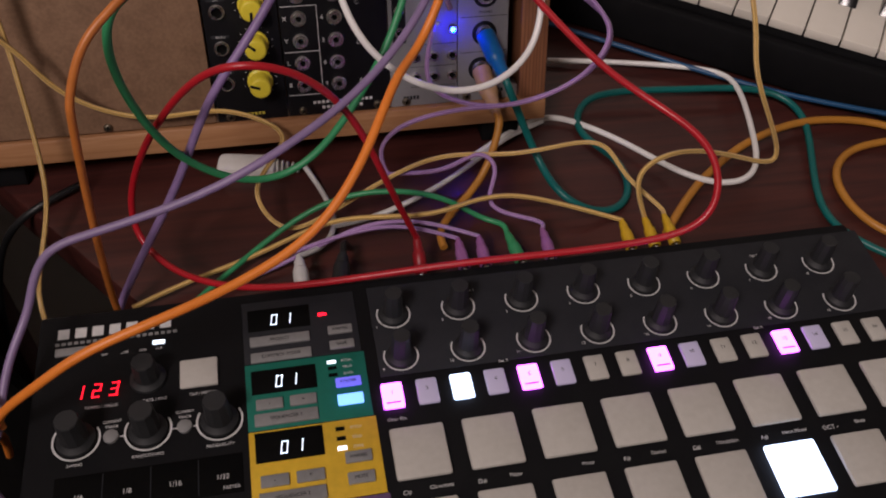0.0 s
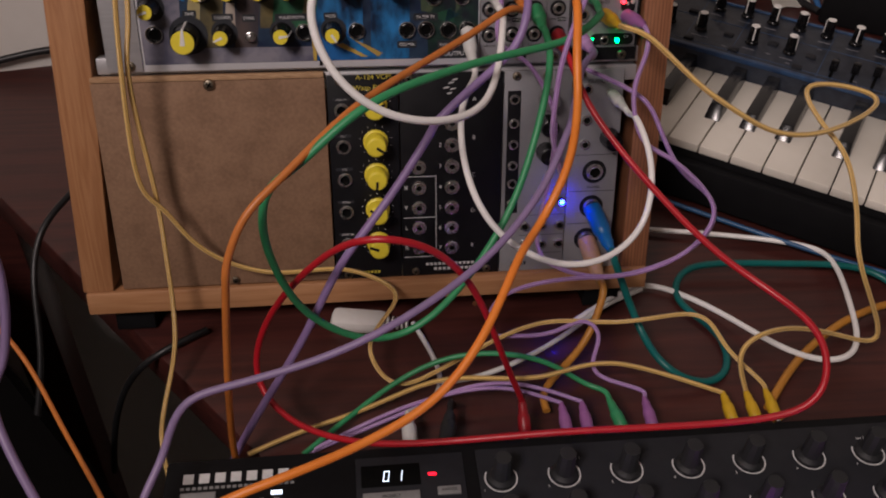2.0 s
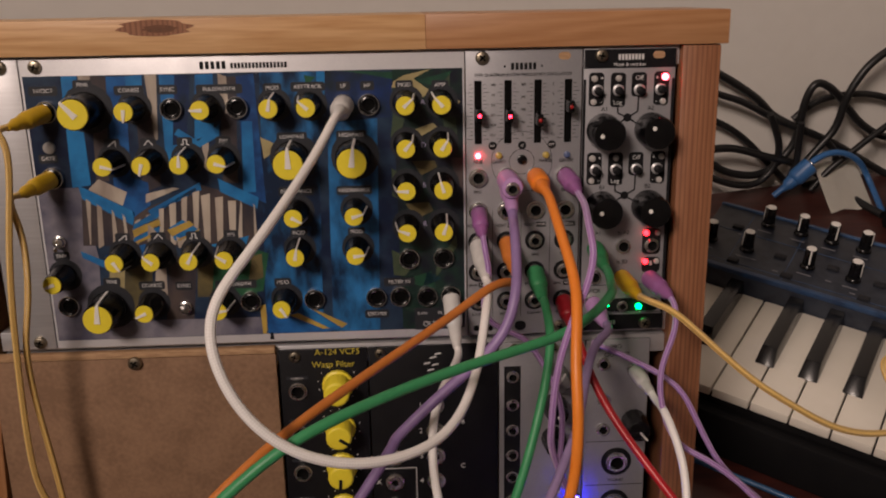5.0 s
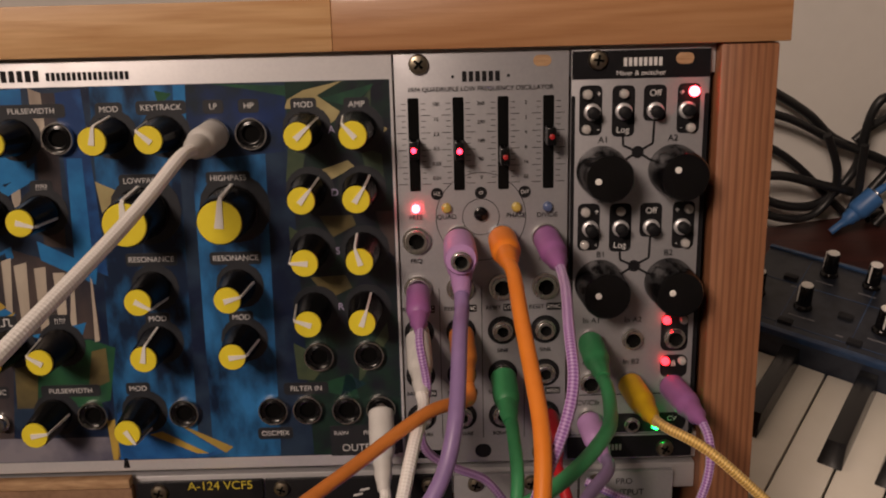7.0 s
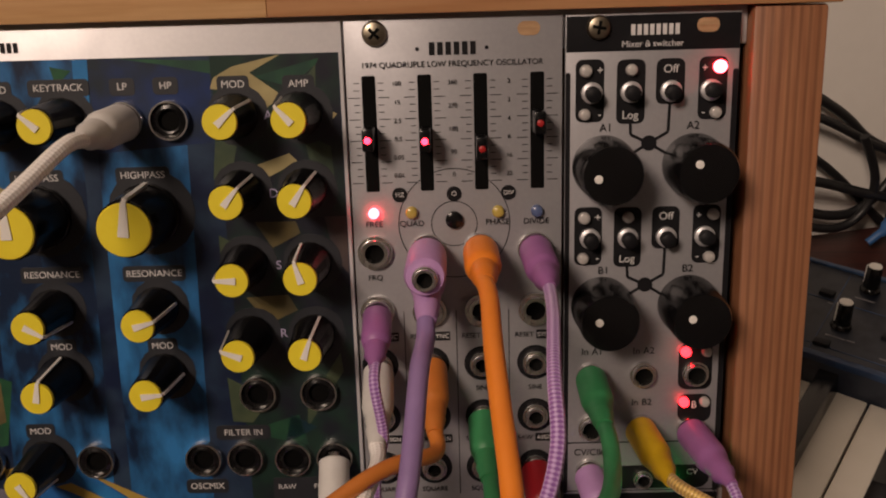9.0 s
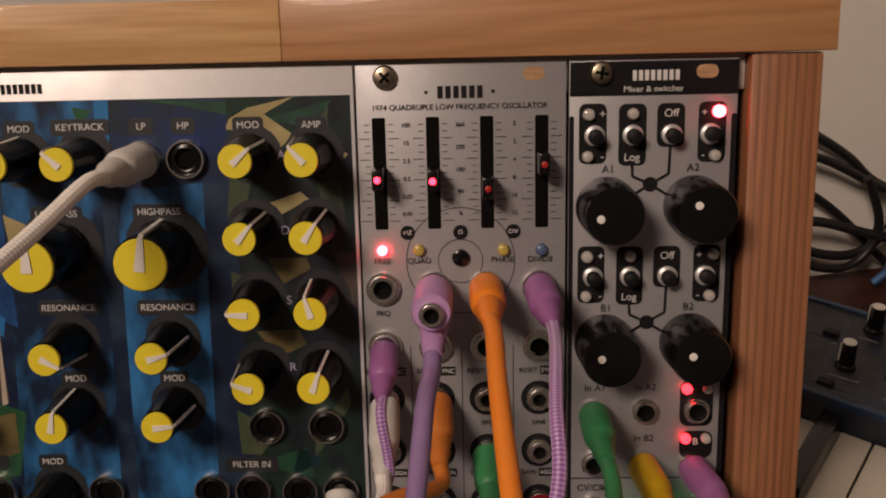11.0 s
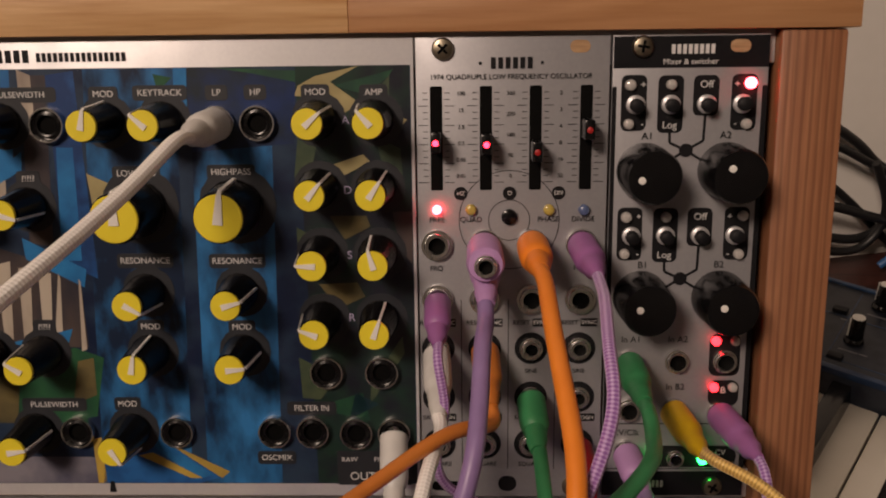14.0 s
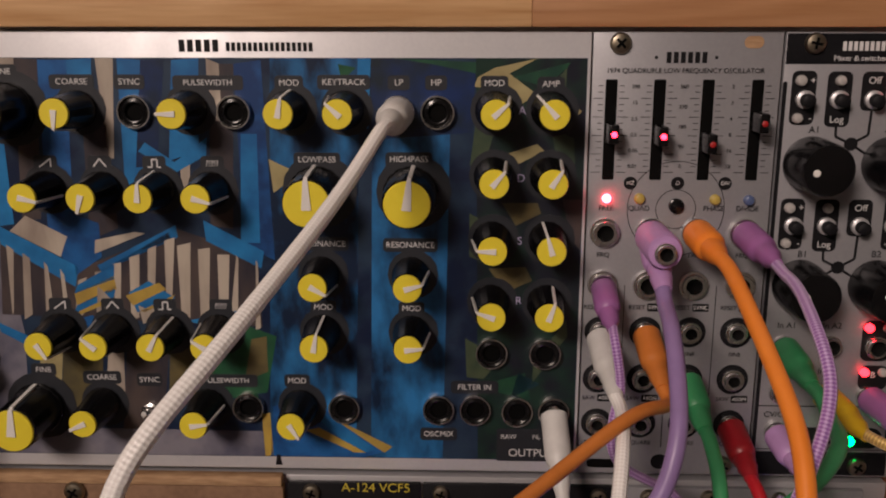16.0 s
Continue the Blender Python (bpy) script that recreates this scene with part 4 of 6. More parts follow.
def cv_module():
    t = tilted(thing("synth_module", "black control voltage module with rows of chrome sockets and white letters", "synthesizer module", "modules in the rack"))
    panel(t, -46.2, 14.4, *ROW2, BLACKP)
    for z, w in ((94.2, "I"), (81.2, "X"), (68.2, "Y"), (55, "L"), (41.4, "R")):
        jack(t, -35.6, z, 4.6, open_=0.36)
        text(w, -43.4, z, 3.2, INKW, t)
    for z, w in ((121, "1"), (107.6, "2"), (94.3, "3"), (81, "4"), (67.8, "5"), (54.4, "6"), (41, "7")):
        jack(t, -15.6, z, 4.6, open_=0.36)
        text(w, -22.6, z, 3.0, INKW, t)
    for w, z in (("A", 135), ("B", 111.7), ("C", 88.3), ("D", 65), ("E", 41.7)):
        text(w, -2.6, z, 2.8, INKW, t)
    bm = bmesh.new()
    for x0, x1, z0, z1 in ((-45, -25.2, 88, 88.4), (-45, -25.2, 61.4, 61.8), (-45, -25.2, 35, 35.4), (-25.4, -25, 35, 88.4)):
        box(bm, x0, x1, -0.1, 0, z0, z1)
    part("printed_frame", bm, INKW, t, smooth=0)
    wordmark(14, -32, 4, 29.8, 1.7, INKW, t)
    wordmark(9, -27, -2, 26.4, 1.7, INKW, t)
    bm = bmesh.new()
    for k, (dx, dz) in enumerate(((0, 0), (2.2, 2.6), (-1.6, 3.4), (1.2, 6.2), (3.4, 8))):
        polygon(bm, [(-19 + dx, 138 + dz), (-16 + dx, 138.6 + dz), (-15.6 + dx, 139.4 + dz), (-18.6 + dx, 138.9 + dz)], -0.12)
    part("printed_symbol", bm, INKW, t, smooth=0)
    screw(t, -40.6, 148, 2.6), screw(t, 7, 147.7, 2.6), screw(t, 6.5, 25.4, 2.6), screw(t, -38, 25.4, 2.4)


cv_module()


def vca_module():
    t = tilted(thing("synth_module", "pale aluminium amplifier module with small dark sockets down one edge", "synthesizer module", "modules in the rack"))
    panel(t, 14.8, 55.2, *ROW2, BATP)
    for z in (134, 119.5, 106.4, 93.2, 81.5, 68.6):
        jack(t, 21.1, z, 3.1)
    bm = bmesh.new()
    polygon(bm, [(17.2, 62), (25, 62), (25, 139), (17.2, 139)], -0.05)
    part("printed_band", bm, INKK, t, smooth=0)
    for x in (30, 41, 52):
        for z in (53, 40.6):
            jack(t, x, z, 3.1)
    for z, a in ((134.5, 30), (118.7, 160), (101.5, 140)):
        bm = bmesh.new()
        lathe(bm, [(6.2, -0.8), (6.0, -3), (5.2, -11.5), (4.4, -12)], 40, 14, 0.06)
        k = place("knob", finish("knob", bm, KNOB if z < 130 else GREYB), t, 41, 0, z, (0, a, 0))
        bm = bmesh.new()
        polygon(bm, [(-0.5, 0.5), (0.5, 0.5), (0.4, 6), (-0.4, 6)], -12.5, -12)
        part("pointer", bm, WHITE, k, smooth=0)
    led(t, 52.3, 69, BLUE_ON, 1.7, -2.6, label="lit blue light")
    bm = bmesh.new()
    lathe(bm, [(2.3, 0), (2.2, -2.4), (1.7, -2.7)], 18, cx=52.3, cz=69)
    part("light_bezel", bm, KNOB, t)
    led(t, 44, 72, LEDOFF, 1.4)
    screw(t, 22, 147.7, 2.6), screw(t, 40, 147.7, 2.6), screw(t, 24, 25.4, 2.6)
    wordmark(5, 22, 32, 27.5, 2.2, INKK, t)
    bm = bmesh.new()
    for z in (60, 46.5, 34):
        box(bm, 27, 54, -0.08, 0, z, z + 0.25)
    part("printed_frame", bm, INKK, t, smooth=0)


vca_module()


def output_module():
    t = tilted(thing("synth_module", "pale aluminium output module with two large audio sockets", "synthesizer module", "modules in the rack"))
    panel(t, 55.6, 86, *ROW2, BATP)
    for x, z in ((64, 139), (64.8, 120.2), (64.7, 105)):
        jack(t, x, z, 3.2)
    jack(t, 78.6, 136, 3.2)
    for x, z in ((72, 87.2), (71.6, 64.4), (69.6, 42.4)):
        jack(t, x, z, 5.4, ring=True, open_=0.6)
    for z in (98, 74.5, 53):
        bm = bmesh.new()
        box(bm, 57, 85, -0.08, 0, z, z + 0.3)
        part("printed_line", bm, INKK, t, smooth=0)
    text("PRO", 70, 147.2, 2.4, INKK, t)
    text("OUTPUT", 70.5, 143.2, 2.6, INKK, t)
    text("PHONES", 72, 77.2, 1.7, INKK, t)
    wordmark(4, 76, 84, 28, 2.2, INKK, t)
    bm = bmesh.new()
    lathe(bm, [(6.2, -0.8), (6.0, -3), (5.2, -12), (4.4, -12.5)], 40, 14, 0.06)
    k = place("knob", finish("knob", bm, KNOB), t, 79.5, 0, 109, (0, 140, 0))
    bm = bmesh.new()
    polygon(bm, [(-0.5, 0.5), (0.5, 0.5), (0.4, 6), (-0.4, 6)], -13, -12.4)
    part("pointer", bm, WHITE, k, smooth=0)
    screw(t, 61, 147.7, 2.4), screw(t, 80, 25.6, 2.6), screw(t, 61, 25.6, 2.6)


output_module()

# ---- pad controller on the desk ----
DECK = 25.0


def row(y):
    """Depth of a row on the controller's deck."""
    return -187 + (y + 189) * (0.75 if y > -189 else 0.86)



def deck_box(name, x0, x1, y0, y1, z0, z1, mat, parent, bevel=0.4, label=""):
    bm = bmesh.new()
    box(bm, x0, x1, row(y0), row(y1), z0, z1, bevel)
    return part(name, bm, mat, parent, label)


def seven(parent, x, y, digits, h, mat):
    """Seven-segment figures lying on the deck."""
    seg = {"0": "abcdef", "1": "bc", "2": "abged", "3": "abgcd"}
    w, k = h * 0.5, h * 0.1
    y = row(y)
    for i, c in enumerate(digits):
        bm = bmesh.new()
        ox = x + i * h * 1.05
        for s in seg[c]:
            x0, x1, y0, y1 = {"a": (0, w, h - k, h), "g": (0, w, h / 2 - k / 2, h / 2 + k / 2), "d": (0, w, 0, k), "f": (0, k, h / 2, h), "b": (w - k, w, h / 2, h), "e": (0, k, 0, h / 2), "c": (w - k, w, 0, h / 2)}[s]
            box(bm, ox + x0 + 0.1, ox + x1 - 0.1, y + y0 + 0.1, y + y1 - 0.1, DECK + 0.9, DECK + 1.0)
        for v in bm.verts:
            v.co.x += (v.co.y - y) * 0.14
        part("digit", bm, mat, parent, smooth=0)


def round_knob(parent, x, y, r=5.6, h=15, mark=True):
    def body():
        bm = bmesh.new()
        lathe(bm, [(r * 1.28, 0), (r * 1.24, 1.4), (r * 1.02, 2.6), (r * 0.92, 3.4)], 24, close=False)
        lathe(bm, [(r * 0.92, 3.0), (r * 0.80, h - 0.6), (r * 0.74, h)], 10)
        bmesh.ops.rotate(bm, verts=bm.verts, cent=(0, 0, 0), matrix=Matrix.Rotation(radians(90), 3, "X"))
        return finish("knob", bm, RUBBER, 25)
    def arc():
        bm = bmesh.new()
        n, a0, a1 = 28, radians(150), radians(390)
        for i in range(n):
            a, b = a0 + (a1 - a0) * i / n, a0 + (a1 - a0) * (i + 1) / n
            q = [(r * 1.42 * math.cos(a), r * 1.42 * math.sin(a)), (r * 1.42 * math.cos(b), r * 1.42 * math.sin(b)), (r * 1.55 * math.cos(b), r * 1.55 * math.sin(b)), (r * 1.55 * math.cos(a), r * 1.55 * math.sin(a))]
            bm.faces.new([bm.verts.new((u, v, 0.15)) for u, v in q])
        return finish("printed_arc", bm, INKW, 0)
    ob = place("knob", shared(("rk", r, h), body), parent, x, row(y), DECK + 0.45, label="matt black rubber knob")
    if mark:
        place("printed_arc", shared(("arc", r), arc), ob)
    return ob


def pad_controller():
    t = thing("pad_controller", "black step sequencer with lit pads lying on the desk", "sequencer", at=(0, 0, 0))
    bm = bmesh.new()
    box(bm, -174, 246, -279, -126, -12.5, DECK, 2.5)
    part("body", bm, BODY, t)
    deck_box("knob_panel", -19, 248, -186, -116, DECK, DECK + 0.4, DARKGREY, t, 0.15)
    for x in (-40, 110):
        deck_box("foot", x, x + 20, -280, -262, -14, -12.4, RUBBER, t, 0)
    # centre column
    for mat, y0, y1 in ((DARKGREY, -164.5, -117), (TEALP, -208.5, -165), (YELP, -252, -209), (PURP, -288, -252.5)):
        deck_box("section_plate", -80, -25 + (164 + y1) * -0.02, y0, y1, DECK, DECK + 0.5, mat, t, 0.15)
    for i, y in enumerate((-132, -178.5, -218.5)):
        deck_box("display_window", -77.5, -48, y - 8.5, y + 8.5, DECK + 0.4, DECK + 0.8, HOLE, t, 0.2, "black display window")
        seven(t, -67, y - 5, "01", 6.2, SEG)
    for y, w in ((-149, 28), (-161, 28), (-203, 28), (-247, 28)):
        deck_box("button", -77, -49, y - 3.6, y + 3.6, DECK + 0.4, DECK + 1.8, GREYB, t, 0.5)
    for x, y, m in ((-34.5, -147, GREYB), (-34.5, -158.5, GREYB), (-34, -186.5, VIOLET_LIT), (-34, -197.5, BLUE_LIT), (-34, -231, GREYB), (-34, -242.5, GREYB), (-70, -194, GREYB), (-55, -194, GREYB), (-70, -237.5, GREYB), (-55, -237.5, GREYB)):
        w = 5.8 if x > -40 else 6
        deck_box("button", x - w, x + w, y - 3.2, y + 3.2, DECK + 0.4, DECK + 1.8, m, t, 0.5)
    for w, x, y in (("PROJECT", -63, -149), ("CONTROL MODE", -63, -161), ("SEQUENCER 1", -63, -203), ("SEQUENCER 2", -63, -247), ("KNOBS", -34.5, -147), ("SAVE", -34.5, -158.5), ("KNOBS", -34, -186.5), ("KNOBS", -34, -231), ("MUTE", -34, -242.5)):
        text(w, x, DECK + 1.9, 1.9, INKK, t, flat=True, yy=row(y))
    for x, y, m in ((-42, -133, SEGR), (-40.5, -170.5, SEG), (-40.5, -175, HOLE), (-40.5, -180, HOLE), (-40.5, -214, HOLE), (-40.5, -219.5, HOLE), (-40.5, -225, SEG)):
        deck_box("indicator", x - 2, x + 2, y - 1.1, y + 1.1, DECK + 0.45, DECK + 0.9, m, t, 0.1)
    for w, y in (("PITCH", -170.5), ("VELO", -175), ("GATE", -180), ("PITCH", -214), ("VELO", -219.5), ("GATE", -225)):
        text(w, -33.5, DECK + 0.6, 1.5, INKW, t, flat=True, yy=row(y))
    # transport side
    wordmark(7, -166, -112, DECK + 0.1, 5.6, INKW, t, flat=True, yy=row(-124))
    wordmark(20, -166, -110, DECK + 0.1, 1.6, GREYB, t, flat=True, yy=row(-131.5))
    deck_box("button", -165, -148, -141, -135.5, DECK, DECK + 1.4, GREYB, t, 0.4)
    deck_box("indicator", -121.5, -116, -140, -137, DECK, DECK + 0.5, SEG, t, 0.1)
    for w, x in (("INT", -143), ("USB", -134), ("MIDI", -126), ("CLK", -118.6)):
        text(w, x, DECK + 0.1, 1.5, INKW, t, flat=True, yy=row(-143))
    seven(t, -155, -174, "123", 7.2, SEGR)
    deck_box("tap_pad", -109, -92, -176, -156, DECK, DECK + 2, PAD, t, 0.8)
    text("TEMPO / VALUE", -143, DECK + 0.1, 1.7, INKW, t, flat=True, yy=row(-180))
    text("RATE / FINE", -120, DECK + 0.1, 1.7, INKW, t, flat=True, yy=row(-180))
    text("TAP / METRO", -99, DECK + 0.1, 1.7, INKW, t, flat=True, yy=row(-180))
    round_knob(t, -123, -165, 6.4, 14, False)
    for x, w in ((-152.5, "SWING"), (-122.5, "RANDOMNESS"), (-92, "PROBABILITY")):
        round_knob(t, x, -199, 6.6, 17)
        text(w, x, DECK + 0.1, 1.7, INKW, t, flat=True, yy=row(-213))
    for x in (-138, -107):
        bm = bmesh.new()
        lathe(bm, [(3.2, 0), (3.2, 1.4), (2.6, 1.8)], 20)
        bmesh.ops.rotate(bm, verts=bm.verts, cent=(0, 0, 0), matrix=Matrix.Rotation(radians(90), 3, "X"))
        place("round_button", finish("round_button", bm, GREYB), t, x, row(-200), DECK + 0.05)
        text("CURRENT", x, DECK + 0.1, 1.5, INKW, t, flat=True, yy=row(-191))
        text("TRACK", x, DECK + 0.1, 1.5, INKW, t, flat=True, yy=row(-194))
    deck_box("touch_strip", -160, -83, -240, -219, DECK, DECK + 0.5, HOLE, t, 0.2)
    for x in (-140.5, -121, -101.5):
        deck_box("strip_divider", x - 0.2, x + 0.2, -239, -220, DECK + 0.45, DECK + 0.6, DARKGREY, t, 0)
    for x0, x1 in ((-141, -132), (-113, -102)):
        deck_box("printed_line", x0, x1, -200.4, -199.8, DECK, DECK + 0.1, INKW, t, 0)
    for x, y, w in ((-70, -194, "-"), (-55, -194, "+"), (-70, -237.5, "-"), (-55, -237.5, "+")):
        text(w, x, DECK + 1.9, 2.4, INKK, t, flat=True, yy=row(y))
    text("SHIFT", -34, DECK + 0.6, 1.9, INKW, t, flat=True, yy=row(-256))
    for i, w in enumerate(("1/4", "1/8", "1/16", "1/32")):
        text(w, -150 + i * 19.5, DECK + 0.55, 2.6, INKW, t, flat=True, yy=row(-231))
    text("ROLLER / LOOPER", -121, DECK + 0.1, 1.8, INKW, t, flat=True, yy=row(-244))
    text("FASTER", -88, DECK + 0.6, 1.8, INKW, t, flat=True, yy=row(-237))
    # sixteen knobs, sixteen steps, sixteen pads
    for r in range(2):
        for i in range(8):
            round_knob(t, -8 + i * 32.2, -140 - 32.5 * r, 5.4, 17)
            text(str(1 + i + 8 * r), -17 + i * 32.2, DECK + 0.5, 1.8, INKW, t, flat=True, yy=row(-149 - 32 * r))
    for i in range(16):
        x = -20 + i * 16.05
        m = PINK_ON if i in (0, 4, 8, 12) else WHITE_ON if i == 2 else LILAC_DIM if i in (1, 3, 5, 9, 13) else PAD
        deck_box("step_button", x, x + 9.8, -207, -191.5, DECK, DECK + 2.2, m, t, 1.0, "lit pink step button" if m is PINK_ON else "")
        text(str(i + 1), x + 4.8, DECK + 2.3, 2.2, INKK, t, flat=True, yy=row(-198))
        if m is PINK_ON:
            deck_box("button_bar", x + 1.6, x + 8, -204.4, -203.6, DECK + 2.15, DECK + 2.3, INKK, t, 0)
    for r in range(2):
        for i in range(8):
            x, y = -19.5 + i * 32.4, -219 - 40.5 * r
            lit = r == 1 and i == 5
            deck_box("pad", x, x + 24.2, y - 29, y, DECK, DECK + 2.6, WHITE_ON if lit else PAD, t, 1.3, "lit white pad" if lit else "")
    for i, (a, b) in enumerate((("C#", "Chromatic"), ("D#", "Major"), ("", "Minor"), ("F#", "Dorian"), ("G#", "Mixolydian"), ("A#", "Harm Minor"), ("OCT -", "Blues"))):
        if a:
            text(a, -16 + i * 32.4, DECK + 0.1, 2.4, INKW, t, flat=True, yy=row(-254))
        text(b, -1 + i * 32.4, DECK + 0.1, 2.0, INKW, t, flat=True, yy=row(-253))
    for w, x, y in (("Set 1", 32, -128), ("Set 2", 185, -128), ("Set 3", 39, -186), ("Set 4", 168, -187), ("Clear Ptn", -15, -213)):
        text(w, x, DECK + 0.5, 1.9, INKW, t, flat=True, yy=row(y))


pad_controller()


# ---- keyboard synthesizer, turned away behind the case ----
def keyboard():
    t = thing("keyboard_synthesizer", "dark blue keyboard synthesizer with white keys and many knobs", "keyboard")
    t.matrix_world = pose(0.1602, 0.1310, -0.001, 0, 0, -36.2)
    P, n0, n1 = 23.8, -2, 18
    xl, xr = n0 * P - 14, n1 * P
    slope = 8 / 82.0

    def top(y):
        return 51 + (y - 114) * slope

    bm = bmesh.new()
    box(bm, xl, xr, 3, 114, -9, 29, 2)
    part("key_bed", bm, BODY, t)
    bm = bmesh.new()
    box(bm, xl, xr, -8, 2.6, -9, 24, 2.5)
    part("front_rail", bm, BODY, t)
    bm = bmesh.new()
    box(bm, xl, xr, 114.3, 199, -9, 51, 1.5)
    for v in bm.verts:
        if v.co.z > 20:
            v.co.z += (v.co.y - 114) * slope
    part("control_body", bm, SYNTH, t)
    for y, w, h, label in ((113.5, 4.5, 2.0, "blue edge along the control panel"), (193, 3.5, 1.4, "blue rear edge")):
        bm = bmesh.new()
        box(bm, xl, xr, y, y + w, top(y) - 2, top(y) + h, 0.8)
        part("panel_edge", bm, SYNTHB, t, label)
    for x in (xl + 15, xr - 30):
        for y in (12, 175):
            bm = bmesh.new()
            box(bm, x - 10, x + 10, y - 10, y + 10, -13.9, -9, 1)
            part("foot", bm, BODY, t)

    def white():
        bm = bmesh.new()
        box(bm, 0.5, P - 0.5, 0, 113, 29.5, 36, 0.9)
        return finish("white_key", bm, KEYW)

    def black():
        bm = bmesh.new()
        box(bm, -6.0, 6.0, 40, 113, 35.5, 46.5, 0.6)
        for v in bm.verts:
            if v.co.z > 41:
                v.co.x *= 0.8
                if v.co.y < 60:
                    v.co.y += 7
        return finish("black_key", bm, KEYB)

    for i in range(n0, n1):
        place("white_key", shared("wkey", white), t, i * P)
        note = (i + 3) % 7
        if note in (0, 1, 3, 4, 5):
            shift = (-2.6, 2.6, 0, -3.2, 0, 3.2, 0)[note]
            place("black_key", shared("bkey", black), t, i * P + P + shift)

    def body():
        bm = bmesh.new()
        lathe(bm, [(5.6, 0), (5.2, 1.6), (4.4, 2.4), (4.0, 14.4), (3.6, 15)], 20, 10, 0.06)
        bmesh.ops.rotate(bm, verts=bm.verts, cent=(0, 0, 0), matrix=Matrix.Rotation(radians(90), 3, "X"))
        return finish("knob", bm, KNOB, 40)

    def cap():
        bm = bmesh.new()
        lathe(bm, [(3.5, 14.9), (3.4, 15.5)], 18)
        bmesh.ops.rotate(bm, verts=bm.verts, cent=(0, 0, 0), matrix=Matrix.Rotation(radians(90), 3, "X"))
        return finish("cap", bm, WHITE)

    def line():
        bm = bmesh.new()
        box(bm, -0.5, 0.5, -4.4, -3.9, 4, 15)
        return finish("pointer", bm, WHITE, 0)

    spots = [(x, 144) for x in (-53, -25.6, 18, 49)] + [(x, 182) for x in (-21.5, 3, 25, 47.5, 70, 93, 115)]
    spots += [(x, 144) for x in (150, 178, 240, 290, 340, 390)] + [(x, 182) for x in (165, 190, 215, 265, 315, 365, 405)]
    for k, (x, y) in enumerate(spots):
        ob = place("knob", shared("sknob", body), t, x, y, top(y) + 0.2, (0, 0, (k * 67) % 240 - 120))
        place("cap", shared("scap", cap), ob, label="white cap")
        place("pointer", shared("sline", line), ob)
        bm = bmesh.new()
        box(bm, x - 5, x + 5, y - 10.4, y - 9.2, top(y - 10) - 1, top(y - 10) + 0.15)
        part("printed_bar", bm, INKDIM, t, smooth=0)
    # small buttons, slide slots and printed frames
    for x, y in ((-40, 168), (-2, 146), (34, 150), (66, 146), (-30, 126), (8, 126), (60, 126)):
        bm = bmesh.new()
        box(bm, x - 4, x + 4, y - 2.6, y + 2.6, top(y) - 1, top(y) + 2, 0.6)
        part("button", bm, DARKGREY, t)
    for x in (86, 102, 118):
        bm = bmesh.new()
        box(bm, x - 1.2, x + 1.2, 124, 154, top(139) - 3, top(139) + 0.2)
        for v in bm.verts:
            v.co.z += (v.co.y - 139) * slope
        part("slide_slot", bm, HOLE, t)
        y = 132 + (x % 5) * 4
        bm = bmesh.new()
        box(bm, x - 3, x + 3, y - 2.5, y + 2.5, top(y), top(y) + 9, 0.6)
        part("slider_cap", bm, KNOB, t)
    for x in (-34, 6, 76, 128, 200, 300):
        bm = bmesh.new()
        box(bm, x - 0.3, x + 0.3, 120, 190, top(149) - 1, top(149) + 0.2)
        for v in bm.verts:
            v.co.z += (v.co.y - 149) * slope
        part("printed_line", bm, SYNTHB, t, smooth=0)
    for y in (124, 163):
        bm = bmesh.new()
        box(bm, xl + 4, xr - 4, y, y + 0.6, top(y) - 1, top(y) + 0.25)
        part("printed_line", bm, SYNTHB, t, smooth=0)
    for k in range(26):
        x, y = -55 + k * 17.5, (128, 160, 134)[k % 3]
        bm = bmesh.new()
        box(bm, x, x + 4 + (k * 5 % 5), y, y + 1.1, top(y) - 1, top(y) + 0.2)
        part("printed_bar", bm, INKDIM, t, smooth=0)


keyboard()


